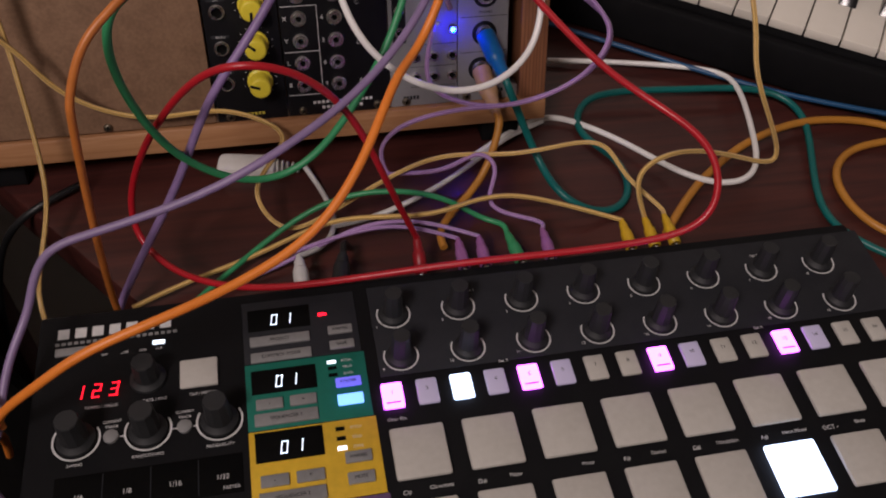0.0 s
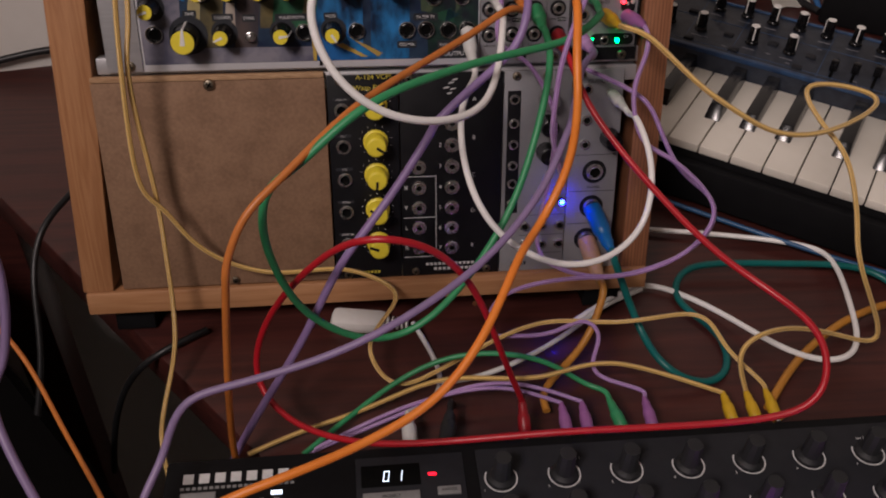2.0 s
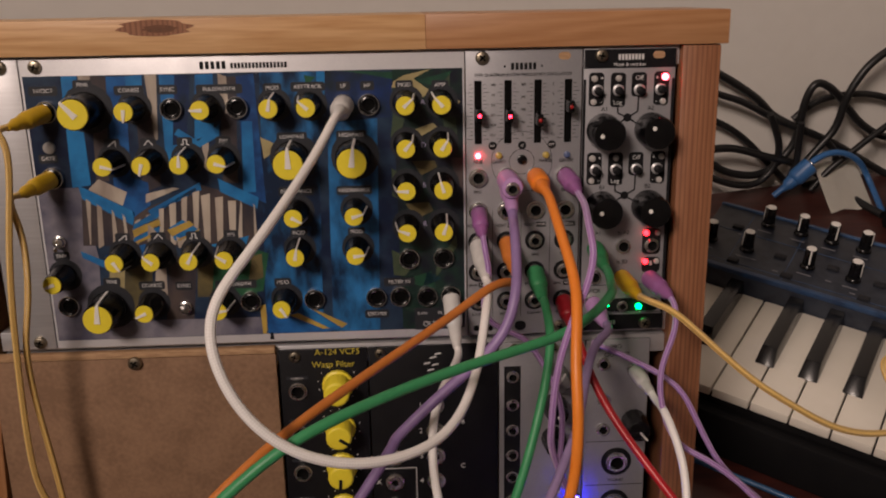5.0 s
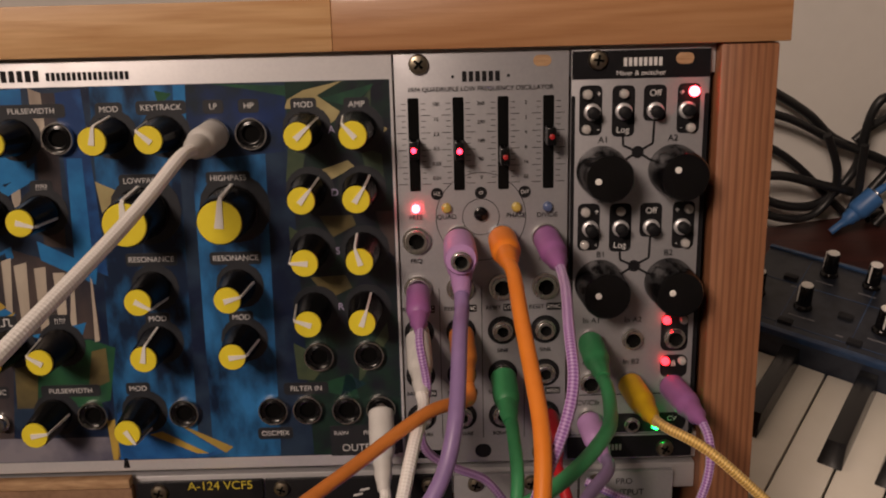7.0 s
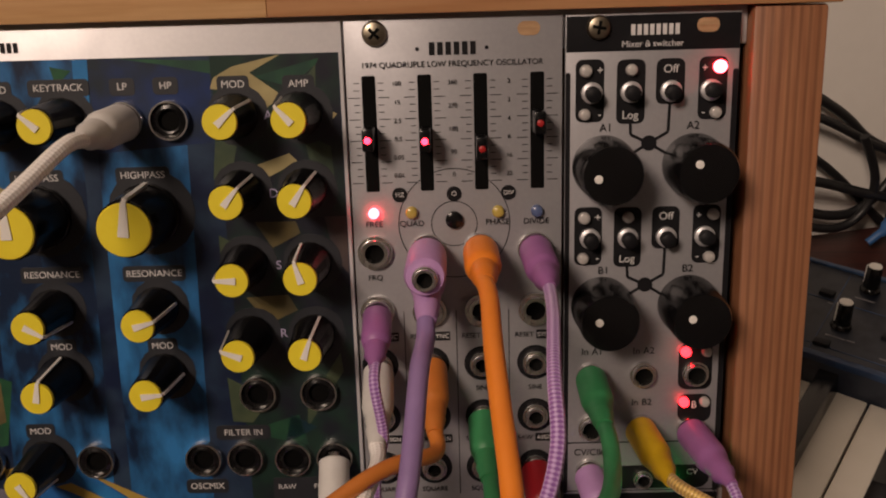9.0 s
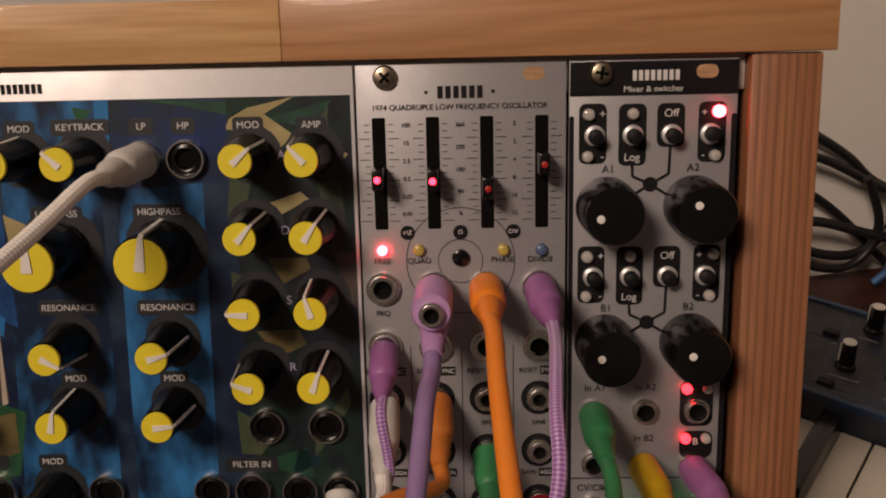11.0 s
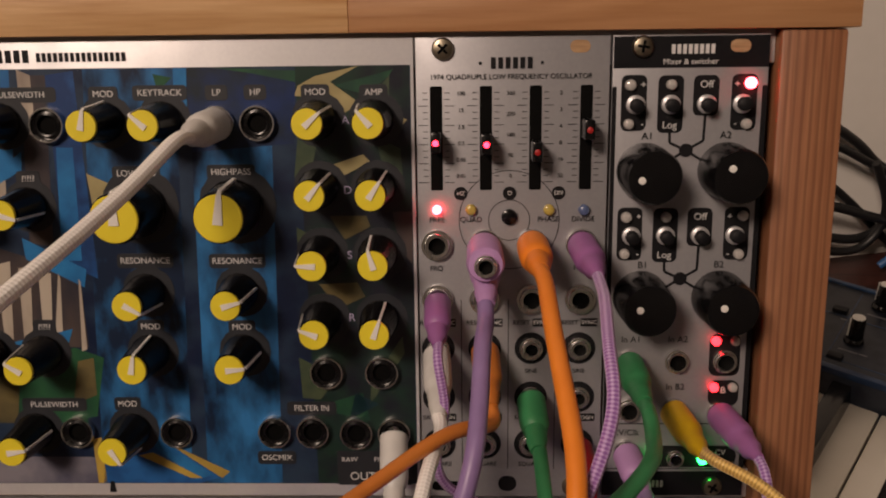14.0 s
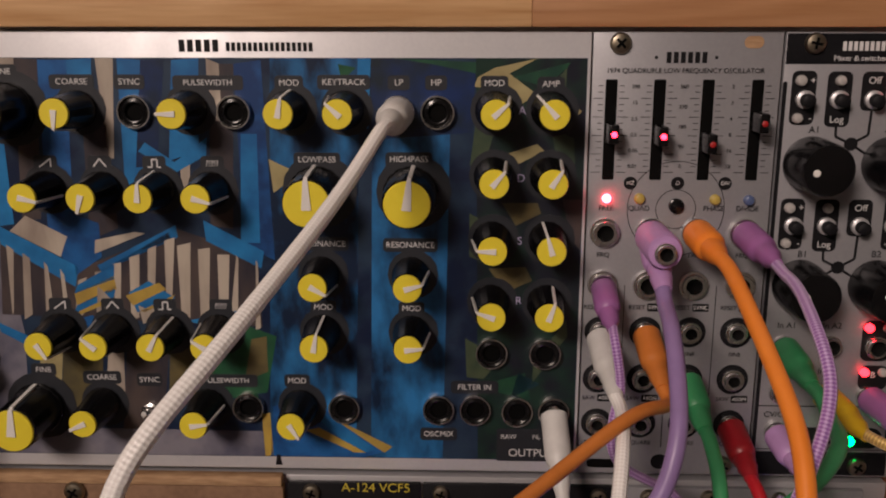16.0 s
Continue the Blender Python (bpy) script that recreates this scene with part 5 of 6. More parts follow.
# ---- cables ----
def braid(name, colour, second, turns=4.0, pitch=2.6, rough=0.42, relief=0.5):
    """Crossed strands, wound round the cord along its length."""
    m = bpy.data.materials.new(name)
    m.use_nodes = True
    n, l = m.node_tree.nodes, m.node_tree.links
    b = n["Principled BSDF"]
    b.inputs["Roughness"].default_value, b.inputs["Sheen Weight"].default_value = rough, 0.2
    uv, sep = n.new("ShaderNodeUVMap"), n.new("ShaderNodeSeparateXYZ")
    l.new(uv.outputs[0], sep.inputs[0])
    def calc(op, one, two=None):
        q = n.new("ShaderNodeMath")
        q.operation = op
        for i, v in enumerate((one, two)):
            if v is None:
                continue
            if isinstance(v, float):
                q.inputs[i].default_value = v
            else:
                l.new(v, q.inputs[i])
        return q.outputs[0]
    along = calc("MULTIPLY", sep.outputs[0], 2 * math.pi / pitch)
    round_ = calc("MULTIPLY", sep.outputs[1], 2 * math.pi * turns)
    weave = calc("MULTIPLY", calc("SINE", calc("ADD", along, round_)), calc("SINE", calc("SUBTRACT", along, round_)))
    ramp = n.new("ShaderNodeMapRange")
    ramp.inputs[1].default_value, ramp.inputs[2].default_value = -0.5, 0.6
    l.new(weave, ramp.inputs[0])
    mx = n.new("ShaderNodeMix")
    mx.data_type = "RGBA"
    mx.inputs[6].default_value, mx.inputs[7].default_value = (*second, 1), (*colour, 1)
    l.new(ramp.outputs[0], mx.inputs[0])
    l.new(mx.outputs[2], b.inputs["Base Color"])
    bp = n.new("ShaderNodeBump")
    bp.inputs["Strength"].default_value, bp.inputs["Distance"].default_value = relief, 0.0003
    l.new(weave, bp.inputs["Height"])
    l.new(bp.outputs[0], b.inputs["Normal"])
    return m


C_WHITE = braid("white_braid", (0.95, 0.94, 0.92), (0.84, 0.82, 0.80), 5.0, 1.9, 0.26, 0.3)
C_PURPLE = material("purple_jacket", (0.29, 0.21, 0.39), 0.4, scale=200)
C_PURPLE2 = material("lilac_jacket", (0.30, 0.20, 0.43), 0.4, scale=200)
C_VIOLET = braid("violet_braid", (0.58, 0.40, 0.70), (0.27, 0.11, 0.38), 3.0, 1.7, 0.3)
C_ORANGE = material("orange_jacket", (0.85, 0.26, 0.03), 0.4, second=(0.78, 0.22, 0.02), scale=200)
C_ORANGE2 = material("deep_orange_jacket", (0.62, 0.20, 0.035), 0.42, scale=200)
C_AMBER = material("amber_jacket", (0.55, 0.24, 0.03), 0.42, scale=200)
C_GREEN = material("green_jacket", (0.05, 0.31, 0.12), 0.42, scale=200)
C_TEAL = material("teal_jacket", (0.008, 0.14, 0.13), 0.4, scale=200)
C_RED = material("red_jacket", (0.48, 0.012, 0.022), 0.35, scale=200)
C_GOLD = braid("gold_braid", (0.90, 0.62, 0.20), (0.45, 0.27, 0.07), 2.0, 1.8, 0.3)
C_TAN = material("tan_plug", (0.50, 0.30, 0.15), 0.45, scale=200)
C_BLACK = material("black_cable", (0.012, 0.012, 0.013), 0.4, scale=200)
C_BLUE = material("blue_cable", (0.02, 0.09, 0.22), 0.4, scale=200)
C_NET = material("blue_network_jacket", (0.045, 0.15, 0.38), 0.42, scale=200)
P_YELLOW = material("yellow_plug", (0.72, 0.45, 0.015), 0.38, scale=200)
P_PURPLE = material("purple_plug", (0.36, 0.14, 0.38), 0.42, scale=200)
P_LILAC = material("lilac_plug", (0.52, 0.30, 0.60), 0.42, scale=200)
P_RED = material("red_plug", (0.32, 0.010, 0.018), 0.35, scale=200)
P_BLUE = material("blue_plug", (0.01, 0.14, 0.42), 0.35, scale=200)
P_WHITE = material("grey_white_plug", (0.72, 0.71, 0.69), 0.4, scale=200)


def smooth_path(points, per=14):
    """A Catmull-Rom line through the points."""
    p = [Vector(q) for q in points]
    p = [p[0] * 2 - p[1]] + p + [p[-1] * 2 - p[-2]]
    out = []
    for i in range(1, len(p) - 2):
        a, b, c, d = p[i - 1 : i + 3]
        for k in range(per):
            s = k / per
            out.append(0.5 * (2 * b + (c - a) * s + (2 * a - 5 * b + 4 * c - d) * s * s + (3 * b - a - 3 * c + d) * s ** 3))
    out.append(p[-2])
    for _ in range(40):
        out = [out[0]] + [(a + b * 2 + c) / 4 for a, b, c in zip(out, out[1:], out[2:])] + [out[-1]]
    return out


def tube(bm, line, r, n=12):
    rings, side = [], None
    for i, q in enumerate(line):
        d = (line[min(i + 1, len(line) - 1)] - line[max(i - 1, 0)]).normalized()
        side = d.orthogonal() if side is None else side - d * side.dot(d)
        side.normalize()
        up = d.cross(side)
        rings.append([bm.verts.new(q + (side * math.cos(a) + up * math.sin(a)) * r) for a in (2 * math.pi * k / n for k in range(n))])
    uv, far = bm.loops.layers.uv.new("UVMap"), 0.0
    for i, (a, b) in enumerate(zip(rings, rings[1:])):
        step = (line[i + 1] - line[i]).length
        for k in range(n):
            f = bm.faces.new((a[k], a[(k + 1) % n], b[(k + 1) % n], b[k]))
            for loop, (u, v) in zip(f.loops, ((far, k / n), (far, (k + 1) / n), (far + step, (k + 1) / n), (far + step, k / n))):
                loop[uv].uv = (u, v)
        far += step
    bm.faces.new(rings[0]), bm.faces.new(rings[-1][::-1])


def plug_mesh(key, mat, length, r, rc):
    def make():
        bm = bmesh.new()
        L = length
        lathe(bm, [(r * 0.80, 0), (r, -0.6), (r, -L * 0.5), (r * 0.9, -L * 0.58), (r * 0.72, -L * 0.62), (r * 0.78, -L * 0.68), (r * 0.66, -L * 0.74), (r * 0.72, -L * 0.8), (rc * 1.25, -L * 0.9), (rc * 1.05, -L)], 20)
        return finish("plug", bm, mat, 50)
    return shared(("plug", key), make)


def sleeve_mesh(r):
    def make():
        bm = bmesh.new()
        lathe(bm, [(r * 0.5, 1.5), (r * 0.5, -2.6)], 14)
        return finish("tip_sleeve", bm, CHROME)
    return shared(("sleeve", r), make)


def cable(label, mat, r, points, ends=(), group="patch cables"):
    """A cord through points (mm); ends: (place, direction, plug material, length, radius) for each plug."""
    t = tilted(thing("patch_cable", label, "cable", group))
    bm = bmesh.new()
    tube(bm, smooth_path(points), r)
    part("cord", bm, mat, t, smooth=80)
    for pos, way, pm, length, pr in ends:
        ob = place("plug", plug_mesh((pm.name, length, pr, r), pm, length, pr, r), t, *pos)
        ob.rotation_mode = "QUATERNION"
        ob.rotation_quaternion = Vector((0, -1, 0)).rotation_difference(Vector(way))
        place("tip_sleeve", sleeve_mesh(pr), ob)
    return t


cable('thick white braided patch cable looping from the wide module', C_WHITE, 1.79, [(-53, -23, 261), (-54, -30, 261), (-58, -44, 254), (-64, -66, 245), (-76, -105, 230), (-90, -123, 212), (-83, -130, 187), (-65, -132, 169), (-40, -125, 160), (-15, -105, 159), (-2, -75, 169), (4, -52, 188), (7, -32, 189), (6, -26, 191)],
      [((-52.2, -2, 262.5), (-0.05, -1, -0.06), P_WHITE, 22, 4.4), ((5, -2, 199), (0.05, -0.95, -0.32), P_WHITE, 26, 3.8)])
cable('thick white braided patch cable hanging from the output socket', C_WHITE, 1.72, [(-6, -21, 159), (-6, -26, 154), (-18, -60, 148), (-19, -80, 125), (-11, -95, 103), (7, -95, 83), (31, -95, 72), (56, -90, 72), (76, -80, 83), (84, -70, 101), (86, -55, 118), (82, -40, 133), (83, -25, 130), (82, -18, 132)],
      [((-7.4, -2, 175.2), (0.05, -0.75, -0.65), P_WHITE, 26, 3.9), ((78.6, -2, 136), (0.2, -1, -0.25), P_WHITE, 18, 3.4)])
cable('bright orange patch cable running over the controller', C_ORANGE, 2.02, [(31, -23, 228), (32, -30, 227), (32, -47, 222), (33, -67, 213), (34, -83, 202), (31, -98, 182), (31, -106, 160), (28, -108, 131), (13, -115, 103), (-1, -140, 100), (-20, -165, 74), (-44, -180, 51), (-77, -190, 38), (-106, -200, 33), (-136, -205, 25), (-157, -206, 12), (-173, -201, -2), (-181, -196, -14), (-186, -188, -25), (-190, -172, -44), (-200, -150, -75)],
      [((31, -2, 229.4), (0.02, -1, -0.07), C_ORANGE, 22, 4.3)])
cable('orange patch cable crossing low in front of the rack', C_ORANGE2, 1.8, [(19, -21, 192), (20, -28, 189), (9, -42, 194), (-10, -55, 185), (-45, -90, 175), (-75, -120, 165), (-104, -140, 143), (-121, -148, 129), (-130, -150, 109), (-132, -150, 96), (-139, -130, 38), (-145, -105, -24), (-144, -90, -63)],
      [((18.2, -2, 200), (0.05, -0.92, -0.38), C_ORANGE2, 22, 3.9)])
cable('green patch cable in one wide loop', C_GREEN, 1.93, [(58, -23, 193), (58, -30, 193), (57, -40, 190), (52, -58, 192), (34, -72, 183), (-2, -92, 181), (-36, -110, 177), (-69, -128, 169), (-97, -134, 146), (-111, -134, 136), (-116, -132, 118), (-113, -120, 89), (-100, -100, 52), (-69, -85, 27), (-38, -80, 34), (-11, -80, 67), (9, -70, 97), (22, -60, 132), (32, -42, 164), (32, -27, 177), (32, -20, 179)],
      [((57.9, -2, 196), (0, -1, -0.12), C_GREEN, 22, 3.9), ((31, -2, 185.7), (0.03, -0.94, -0.33), C_GREEN, 20, 4)])
stack = cable('lilac patch cable from a stacking plug', C_PURPLE2, 2.1, [(18, -20, 219), (18, -26, 215), (17, -37, 214), (16, -52, 204), (14, -62, 193), (7, -66, 177), (-16, -74, 160), (-33, -78, 145), (-35, -75, 139), (-59, -85, 106), (-84, -92, 76), (-104, -92, 35), (-128, -95, -3), (-146, -95, -35), (-153, -95, -54)],
      [((18.2, -2, 229.6), (0, -0.85, -0.5), P_LILAC, 22, 4.2)])
cable('smooth purple patch cable falling past the controller', C_PURPLE, 1.9, [(60, -19, 166), (60, -26, 165), (49, -40, 162), (41, -60, 141), (34, -72, 132), (17, -95, 111), (-14, -120, 88), (-53, -140, 71), (-90, -146, 56), (-129, -148, 46), (-152, -150, 41), (-162, -153, 30), (-168, -158, 14), (-176, -168, 1), (-181, -180, -12), (-184, -190, -25), (-190, -190, -31), (-205, -188, -36)],
      [((57.9, -2, 169.5), (0.1, -1, -0.2), P_LILAC, 18, 4)])
cable('thin violet braided patch cable', C_VIOLET, 1.3, [(6, -18, 207), (6, -24, 204), (8, -24, 192), (6, -26, 186), (6, -26, 173), (18, -22, 164), (27, -18, 157), (39, -25, 135), (41, -22, 114), (39, -20, 85), (32, -25, 58), (35, -40, 47), (59, -50, 41), (85, -50, 42), (117, -45, 50), (134, -40, 65), (134, -35, 81), (114, -30, 97), (101, -28, 121), (92, -26, 138), (74, -20, 148), (55, -15, 156)],
      [((5.4, -2, 214), (0.02, -0.9, -0.4), P_PURPLE, 18, 3.6)])
cable('thin violet braided patch cable from the phase socket', C_VIOLET, 1.4, [(45, -25, 227), (45, -32, 226), (44, -45, 226), (42, -64, 221), (42, -73, 213), (38, -79, 202), (32, -84, 191), (27, -84, 172), (26, -80, 147), (28, -72, 132), (40, -55, 100)],
      [((44.2, -2, 229.4), (0.04, -1, -0.1), P_PURPLE, 24, 4)])
cable('thin violet braided patch cable running down to the desk', C_VIOLET, 1.3, [(86, -25, 180), (87, -31, 177), (86, -35, 166), (80, -35, 146), (86, -40, 119), (103, -44, 110), (126, -46, 89), (130, -50, 73), (113, -55, 55), (81, -55, 43), (49, -50, 41), (17, -45, 33), (2, -42, 18), (5, -42, 1), (11, -42, -0), (38, -46, 1), (57, -50, 13), (67, -58, 5), (58, -70, -12), (87, -79, -19), (87, -85, -21)],
      [((83.4, -2, 181), (0.12, -1, -0.05), P_PURPLE, 25, 4), ((87.0, -104.1, -28.8), (0.0, 0.93, 0.37), P_PURPLE, 21, 3.4)])
cable('gold braided patch cable lying over the keys', C_GOLD, 1.5, [(73, -23, 180), (75, -29, 180), (83, -36, 178), (91, -40, 172), (103, -43, 161), (117, -47, 149), (134, -50, 138), (160, -50, 124), (197, -40, 121), (244, -10, 129), (220, 0, 137), (197, 0, 136), (202, -20, 119), (210, -40, 105), (217, -50, 72), (214, -65, 49), (248, -55, -12), (206, -64, 3), (168, -74, 14), (140, -85, 8), (148, -85, -21)],
      [((70.4, -2, 182), (0.12, -1, -0.10), P_YELLOW, 23, 3.9), ((148.0, -104.1, -28.8), (0.0, 0.93, 0.37), P_YELLOW, 21, 3.4)])
cable('gold braided patch cable drooping along the fibreboard panel', C_GOLD, 1.4, [(-185, -21, 259), (-187, -28, 258), (-183, -28, 248), (-189, -30, 204), (-192, -30, 148), (-192, -28, 99), (-181, -24, 84), (-168, -20, 60), (-147, -16, 43), (-121, -12, 34), (-91, -10, 35), (-70, -12, 31), (-49, -16, 18), (-64, -30, 4), (-70, -50, -3), (-54, -60, -21), (-20, -54, -9), (32, -43, 10), (79, -55, 11), (130, -48, 13), (140, -67, -2), (160, -79, -19), (160, -85, -21)],
      [((-177, -2, 262.2), (-0.35, -0.9, -0.15), P_YELLOW, 22, 3.8), ((160.0, -104.1, -28.8), (0.0, 0.93, 0.37), P_YELLOW, 21, 3.4)])
cable('gold braided patch cable hanging straight down', C_GOLD, 1.4, [(-185, -20, 231), (-187, -26, 230), (-184, -24, 213), (-185, -26, 186), (-190, -26, 158), (-185, -20, 93), (-184, -22, 58), (-183, -26, 24), (-184, -34, -4), (-189, -60, -26), (-188, -80, -35), (-183, -95, -51)],
      [((-178, -2, 234), (-0.35, -0.9, -0.15), P_YELLOW, 20, 3.8)])
cable('glossy red patch cable making a big loop over the controller', C_RED, 1.75, [(45, -20, 165), (46, -27, 163), (53, -45, 142), (74, -70, 114), (101, -110, 87), (120, -135, 76), (145, -155, 58), (141, -168, 27), (96, -160, 14), (28, -150, 8), (-27, -140, -1), (-72, -125, -11), (-108, -100, -16), (-129, -80, -6), (-132, -75, 17), (-117, -90, 55), (-87, -125, 100), (-62, -138, 111), (-37, -130, 99), (-17, -115, 70), (-2, -105, 29), (14, -91, -14)],
      [((44.2, -2, 171.6), (0.06, -0.94, -0.33), P_RED, 20, 4), ((14.0, -104.1, -28.8), (0.0, 0.63, 0.7), P_RED, 21, 3.6)])
cable('teal audio cable snaking over the desk', C_TEAL, 2.3, [(77, -30, 48), (78, -36, 44), (96, -35, 0), (104, -65, -13), (130, -66, -27), (151, -53, -26), (155, -23, -17), (136, 7, -9), (150, 29, 4), (189, 27, 6), (216, 25, 5), (271, 19, 3), (291, -5, -8), (273, -55, -26), (267, -95, -38), (305, -133, -48)],
      [((71.6, -2, 64.4), (0.2, -1, -0.6), P_BLUE, 34, 5.6)])
cable('tan audio cable dropping to the desk', C_AMBER, 2.27, [(72, -30, 27), (73, -37, 23), (61, -45, -8), (32, -66, -23), (31, -81, -29)],
      [((69.6, -2, 42.4), (0.1, -1, -0.55), C_TAN, 34, 5.6)])
cable('white cable lying in a bend on the desk', C_WHITE, 1.87, [(61, -15, -9), (103, 16, -5), (128, 19, -4), (161, -8, -11), (186, -49, -16), (208, -68, -15), (229, -60, -11), (243, -20, -2), (253, 25, 7), (239, 47, 9), (183, 66, 11), (136, 77, 12)],
      [])
cable('amber cable curving over the desk', C_AMBER, 2.52, [(161, -89, -31), (183, -66, -23), (206, -48, -16), (236, -31, -9), (276, -14, -8), (313, -8, -11), (346, -16, -15), (370, -40, -22), (360, -74, -32)],
      [])
cable('amber cable in a curl at the desk', C_AMBER, 2.52, [(387, -31, -19), (334, -30, -19), (306, -36, -21), (288, -54, -26), (285, -80, -33), (297, -103, -40), (323, -114, -43)],
      [])
cable('gold braided cable ending in a yellow plug', C_GOLD, 1.4, [(-139, -95, -35), (-111, -83, -31), (-74, -74, -25), (-39, -66, -15), (-14, -73, -8), (23, -83, -5), (49, -76, -3), (73, -73, -4), (103, -75, -13), (134, -85, -21)],
      [((134.0, -104.1, -28.8), (0.0, 0.93, 0.37), P_YELLOW, 21, 3.4)])
cable('green cable arching over the desk', C_GREEN, 1.6, [(-109, -96, -37), (-80, -75, -26), (-51, -63, -12), (-25, -62, -1), (3, -66, 3), (32, -69, -3), (54, -73, -17), (65, -80, -18), (66, -86, -21)],
      [((70.0, -104.1, -28.8), (-0.2, 0.92, 0.42), C_GREEN, 21, 3.6)])
cable('thin violet braided cable on the desk', C_VIOLET, 1.2, [(-103, -93, -36), (-75, -80, -31), (-46, -74, -23), (-14, -75, -15), (11, -78, -14), (38, -85, -21)],
      [((38.0, -104.1, -28.8), (0.0, 0.93, 0.37), P_PURPLE, 21, 3.4)])
cable('thin violet braided cable beside another', C_VIOLET, 1.2, [(-107, -94, -38), (-79, -83, -34), (-47, -74, -27), (-14, -74, -13), (17, -80, -10), (50, -85, -21)],
      [((50.0, -104.1, -28.8), (0.0, 0.93, 0.37), P_PURPLE, 21, 3.4)])
cable('white lead with a moulded plug from the adapter', P_WHITE, 1.6, [(-41, -6, -8), (-33, -19, -18), (-28, -38, -23), (-29, -56, -26), (-38, -73, -25), (-50, -85, -21)],
      [((-50.0, -104.1, -28.8), (0.0, 0.93, 0.37), P_WHITE, 21, 4.2)])
cable('black lead with a moulded plug', C_BLACK, 1.85, [(-26, -86, -21), (-25, -79, -19), (-22, -70, -30), (-24, -40, -36), (-20, 20, -36)],
      [((-30.0, -104.1, -28.8), (0.2, 0.93, 0.37), RUBBER, 21, 4.6)])
cable('grey lead lying towards the case', P_WHITE, 1.6, [(115, 15, -4), (84, -3, -5), (53, -30, -9), (22, -48, -14), (-5, -53, -21), (-29, -52, -25)],
      [])
cable('blue cable along the keyboard foot', C_BLUE, 1.8, [(96, 138, 36), (140, 112, 28), (184, 82, 19), (224, 54, 11), (266, 26, 3), (306, 4, -3), (356, -18, -9)],
      [])
cable('black power cable hanging beside the desk', C_BLACK, 2.18, [(-255, 60, 65), (-279, 60, 40), (-284, 40, 12), (-281, 20, -35), (-291, 0, -91)],
      [])
cable('black power cable dropping to the desk edge', C_BLACK, 2.18, [(-171, 2, -10), (-197, -14, -15), (-221, -8, -38), (-244, 21, -92), (-264, 64, -163)],
      [])
cable('black power cable tangled against the wall behind the keyboard', C_BLACK, 3.7, [(256, 415, 237), (279, 423, 225), (305, 433, 209), (321, 441, 194), (354, 452, 179), (389, 463, 165), (422, 475, 148), (455, 487, 130), (480, 474, 117)],
      [], 'tangled power cables')
cable('black power cable tangled against the wall behind the keyboard', C_BLACK, 3.2, [(239, 405, 229), (255, 412, 219), (282, 419, 211), (310, 429, 197), (329, 436, 188), (369, 448, 174), (393, 458, 157), (397, 463, 143), (391, 466, 128), (367, 460, 122)],
      [], 'tangled power cables')
cable('black power cable tangled against the wall behind the keyboard', C_BLACK, 3.2, [(239, 422, 200), (260, 428, 193), (284, 437, 181), (308, 447, 163), (329, 457, 144), (350, 466, 126)],
      [], 'tangled power cables')
cable('black power cable tangled against the wall behind the keyboard', C_BLACK, 3.7, [(239, 415, 166), (257, 419, 167), (281, 424, 167), (316, 434, 156), (341, 441, 150), (371, 451, 137), (391, 458, 126), (404, 430, 113), (416, 401, 105)],
      [], 'tangled power cables')
cable('black power cable tangled against the wall behind the keyboard', C_BLACK, 3.7, [(240, 424, 166), (259, 431, 155), (278, 439, 142), (307, 446, 136), (326, 449, 141), (345, 447, 162), (348, 442, 181), (348, 435, 205), (353, 431, 222), (362, 432, 224), (375, 437, 217), (389, 443, 206), (407, 452, 188), (432, 462, 172), (459, 469, 165), (494, 474, 174)],
      [], 'tangled power cables')
cable('black power cable tangled against the wall behind the keyboard', C_BLACK, 3.7, [(479, 435, 270), (458, 433, 264), (428, 428, 258), (403, 428, 241), (390, 431, 219), (386, 435, 204), (383, 441, 180), (368, 444, 160), (350, 447, 135)],
      [], 'tangled power cables')
cable('black power cable tangled against the wall behind the keyboard', C_BLACK, 3.2, [(344, 447, 189), (362, 446, 205), (390, 450, 211), (425, 458, 210), (456, 467, 200), (498, 482, 179), (526, 492, 165)],
      [], 'tangled power cables')
cable('black power cable tangled against the wall behind the keyboard', C_BLACK, 3.2, [(492, 446, 214), (473, 444, 205), (451, 443, 193), (422, 443, 173), (400, 443, 155), (383, 444, 141), (367, 447, 120)],
      [], 'tangled power cables')
cable('black power cable tangled against the wall behind the keyboard', C_BLACK, 3.2, [(311, 421, 198), (324, 430, 174), (328, 436, 158), (324, 440, 141), (308, 440, 128), (281, 434, 131), (253, 425, 143)],
      [], 'tangled power cables')
cable('black power cable tangled against the wall behind the keyboard', C_BLACK, 3.2, [(342, 424, 189), (344, 431, 164), (346, 436, 149), (340, 441, 127)],
      [], 'tangled power cables')
cable('blue network lead with a blue moulded plug in the tangle', C_NET, 2.9, [(324, 430, 119), (335, 429, 129), (350, 427, 146), (368, 428, 158), (387, 431, 159), (408, 438, 149), (424, 447, 129), (419, 406, 106)],
      [((356, 427, 149), (-0.72, 0.05, -0.70), C_NET, 34, 8.5)])
cable('black power cable lying where the desk meets the wall', C_BLACK, 3.2, [(-433, 320, 82), (-415, 326, 84), (-395, 329, 88), (-370, 332, 93), (-346, 336, 97), (-300, 345, 100)],
      [])
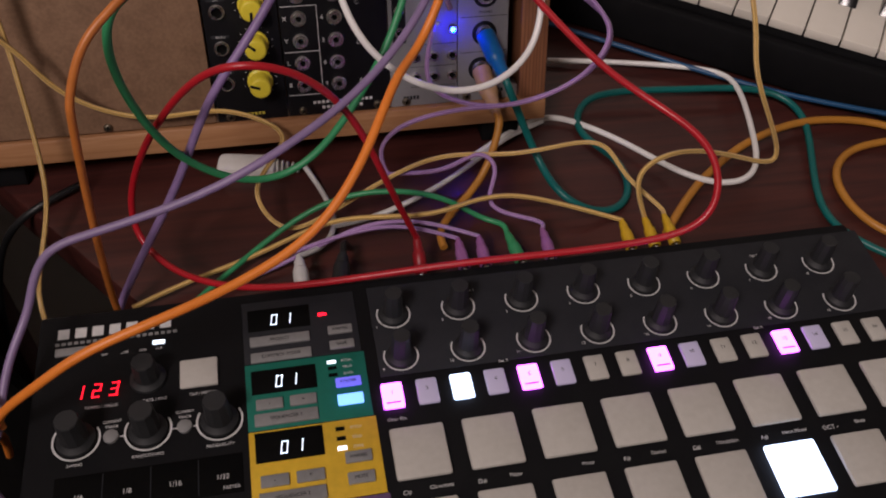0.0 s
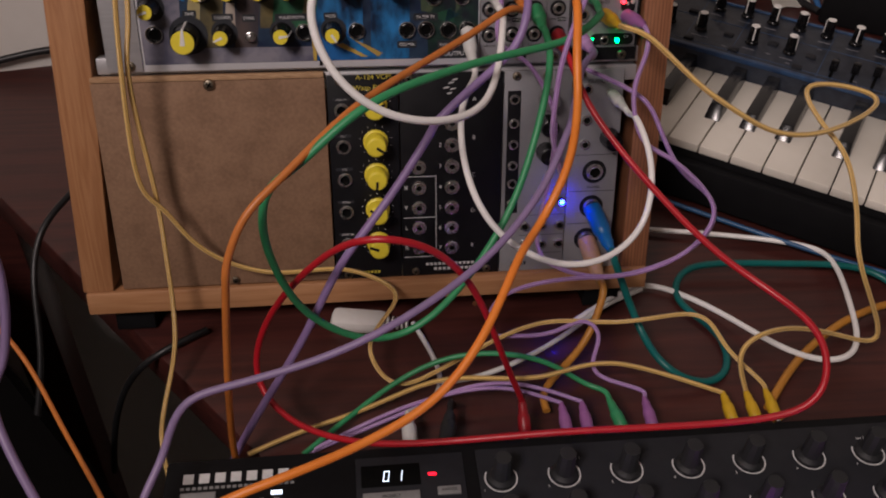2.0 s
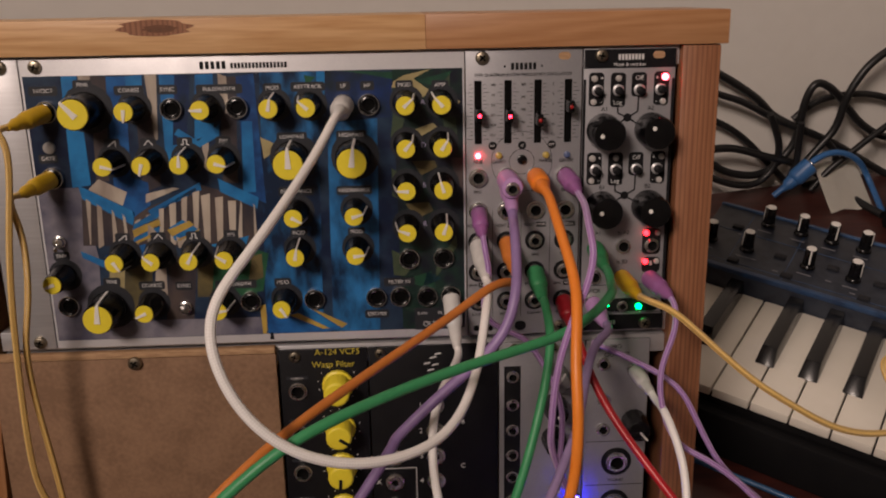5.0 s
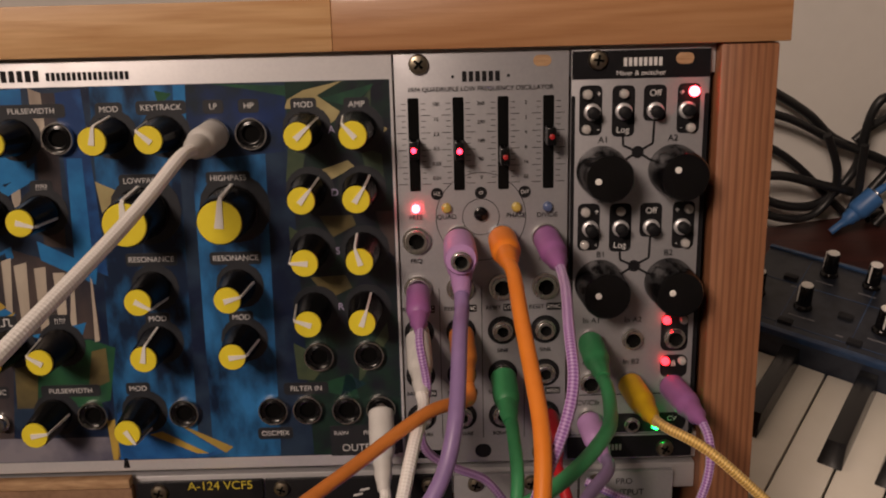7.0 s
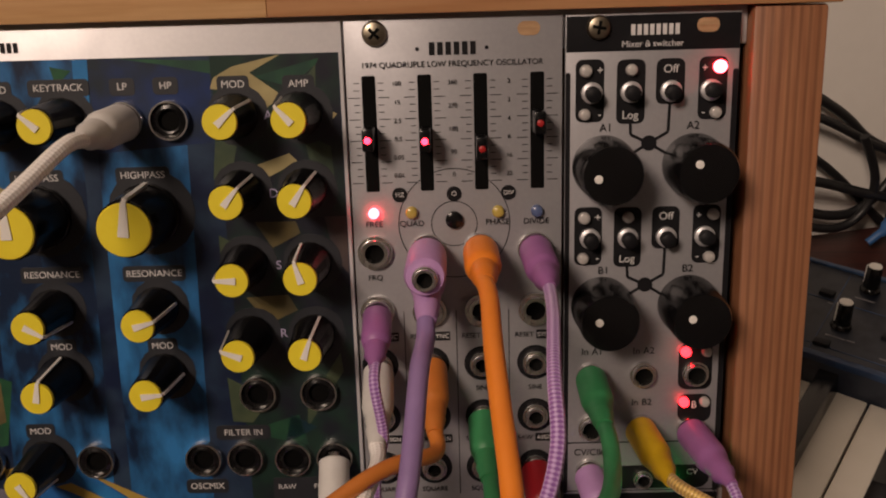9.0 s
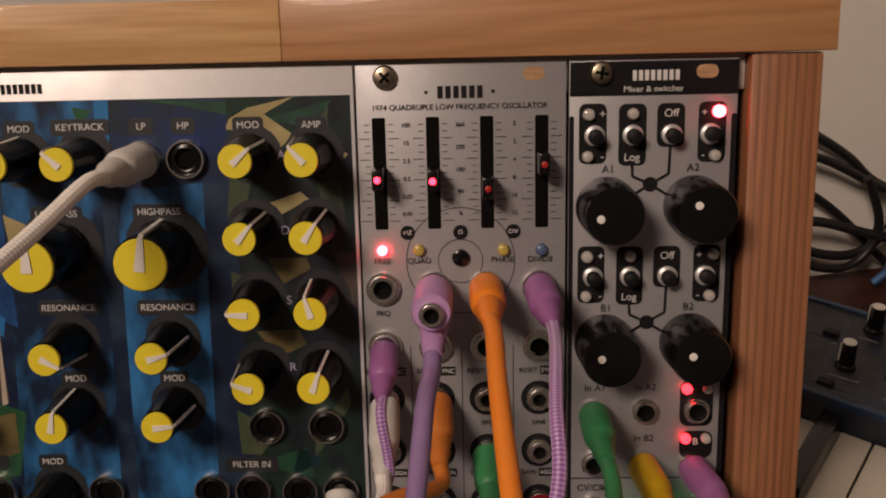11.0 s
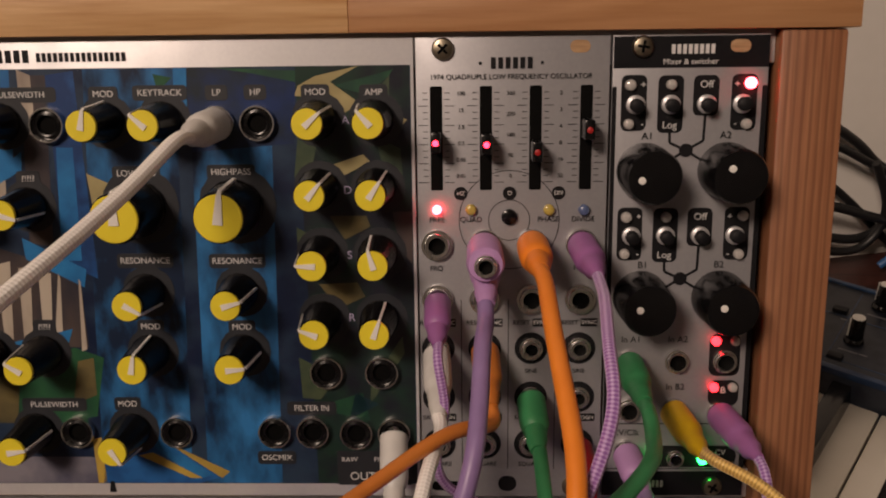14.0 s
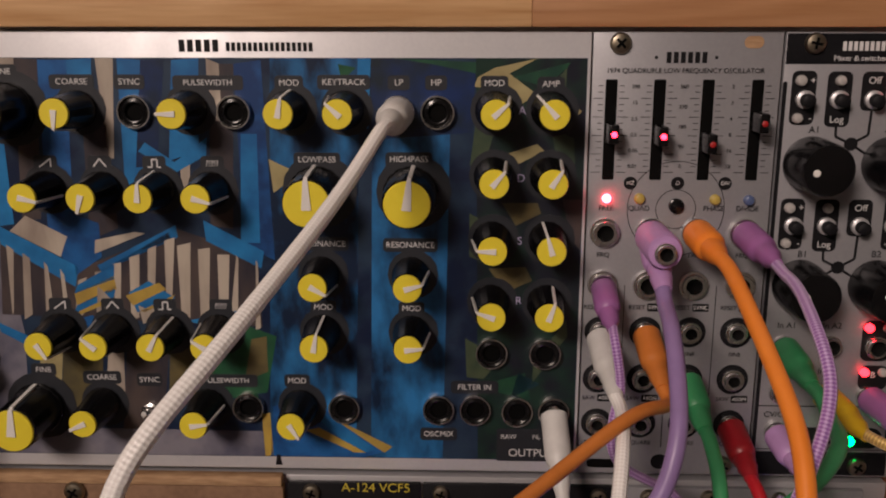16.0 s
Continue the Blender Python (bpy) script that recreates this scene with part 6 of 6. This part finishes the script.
cable('purple cable hanging close by', C_PURPLE, 2.02, [(-237, -150, 141), (-225, -150, 123), (-224, -150, 96), (-231, -150, 62), (-233, -170, 47), (-176, -220, -48)],
      [])
cable('orange cable beside the desk', C_ORANGE2, 1.3, [(-324, -40, 66), (-279, -60, 47), (-251, -80, 27), (-228, -110, 2), (-203, -150, -6), (-184, -186, -6), (-180, -192, -20)],
      [])
jack(stack, 18.1, 228.3, 3.0, y=-20.5)
bm = bmesh.new()
lathe(bm, [(4.7, -3), (4.8, -19.2), (4.3, -20.4), (3.0, -20.5)], 24, cx=18.1, cz=228.6)
part('stacking_socket', bm, P_LILAC, stack)

bag()
adapter()


def power_brick():
    t = thing("power_brick", "black ribbed power supply lying beyond the keyboard", "power supply", at=(0.492, 0.402, -0.014))
    t.rotation_euler = (0, 0, radians(-32))
    bm = bmesh.new()
    box(bm, -70, 70, -50, 50, 0.1, 44, 5)
    part("body", bm, BODY, t)
    for k in range(9):
        bm = bmesh.new()
        box(bm, -50 + k * 12, -44 + k * 12, -40, 40, 43.9, 46, 0.6)
        part("rib", bm, DARKGREY, t)


power_brick()


def paper():
    t = thing("paper_sheet", "creased white paper leaning on the wall behind the keyboard", "paper", at=(0.395, 0.43, -0.014))
    t.rotation_euler = (0, 0, radians(11))
    bm = bmesh.new()
    grid = [[bm.verts.new((-22 + 15 * i + j * 2, (2 if i % 2 else 0) + j * 16, 0.6 + j * 9 + (2 if i % 2 else 0))) for i in range(4)] for j in range(4)]
    for a, b in zip(grid, grid[1:]):
        for i in range(3):
            bm.faces.new((a[i], a[i + 1], b[i + 1], b[i]))
    bmesh.ops.solidify(bm, geom=list(bm.faces), thickness=0.4)
    part("sheet", bm, PAPER, t, smooth=0)


paper()


# printed words become meshes
depsgraph = bpy.context.evaluated_depsgraph_get()
for ob in TEXTS:
    me = bpy.data.meshes.new_from_object(ob.evaluated_get(depsgraph))
    done = new(ob.name, me)
    done.parent = ob.parent
    done.matrix_basis = ob.matrix_basis
    bpy.data.objects.remove(ob)
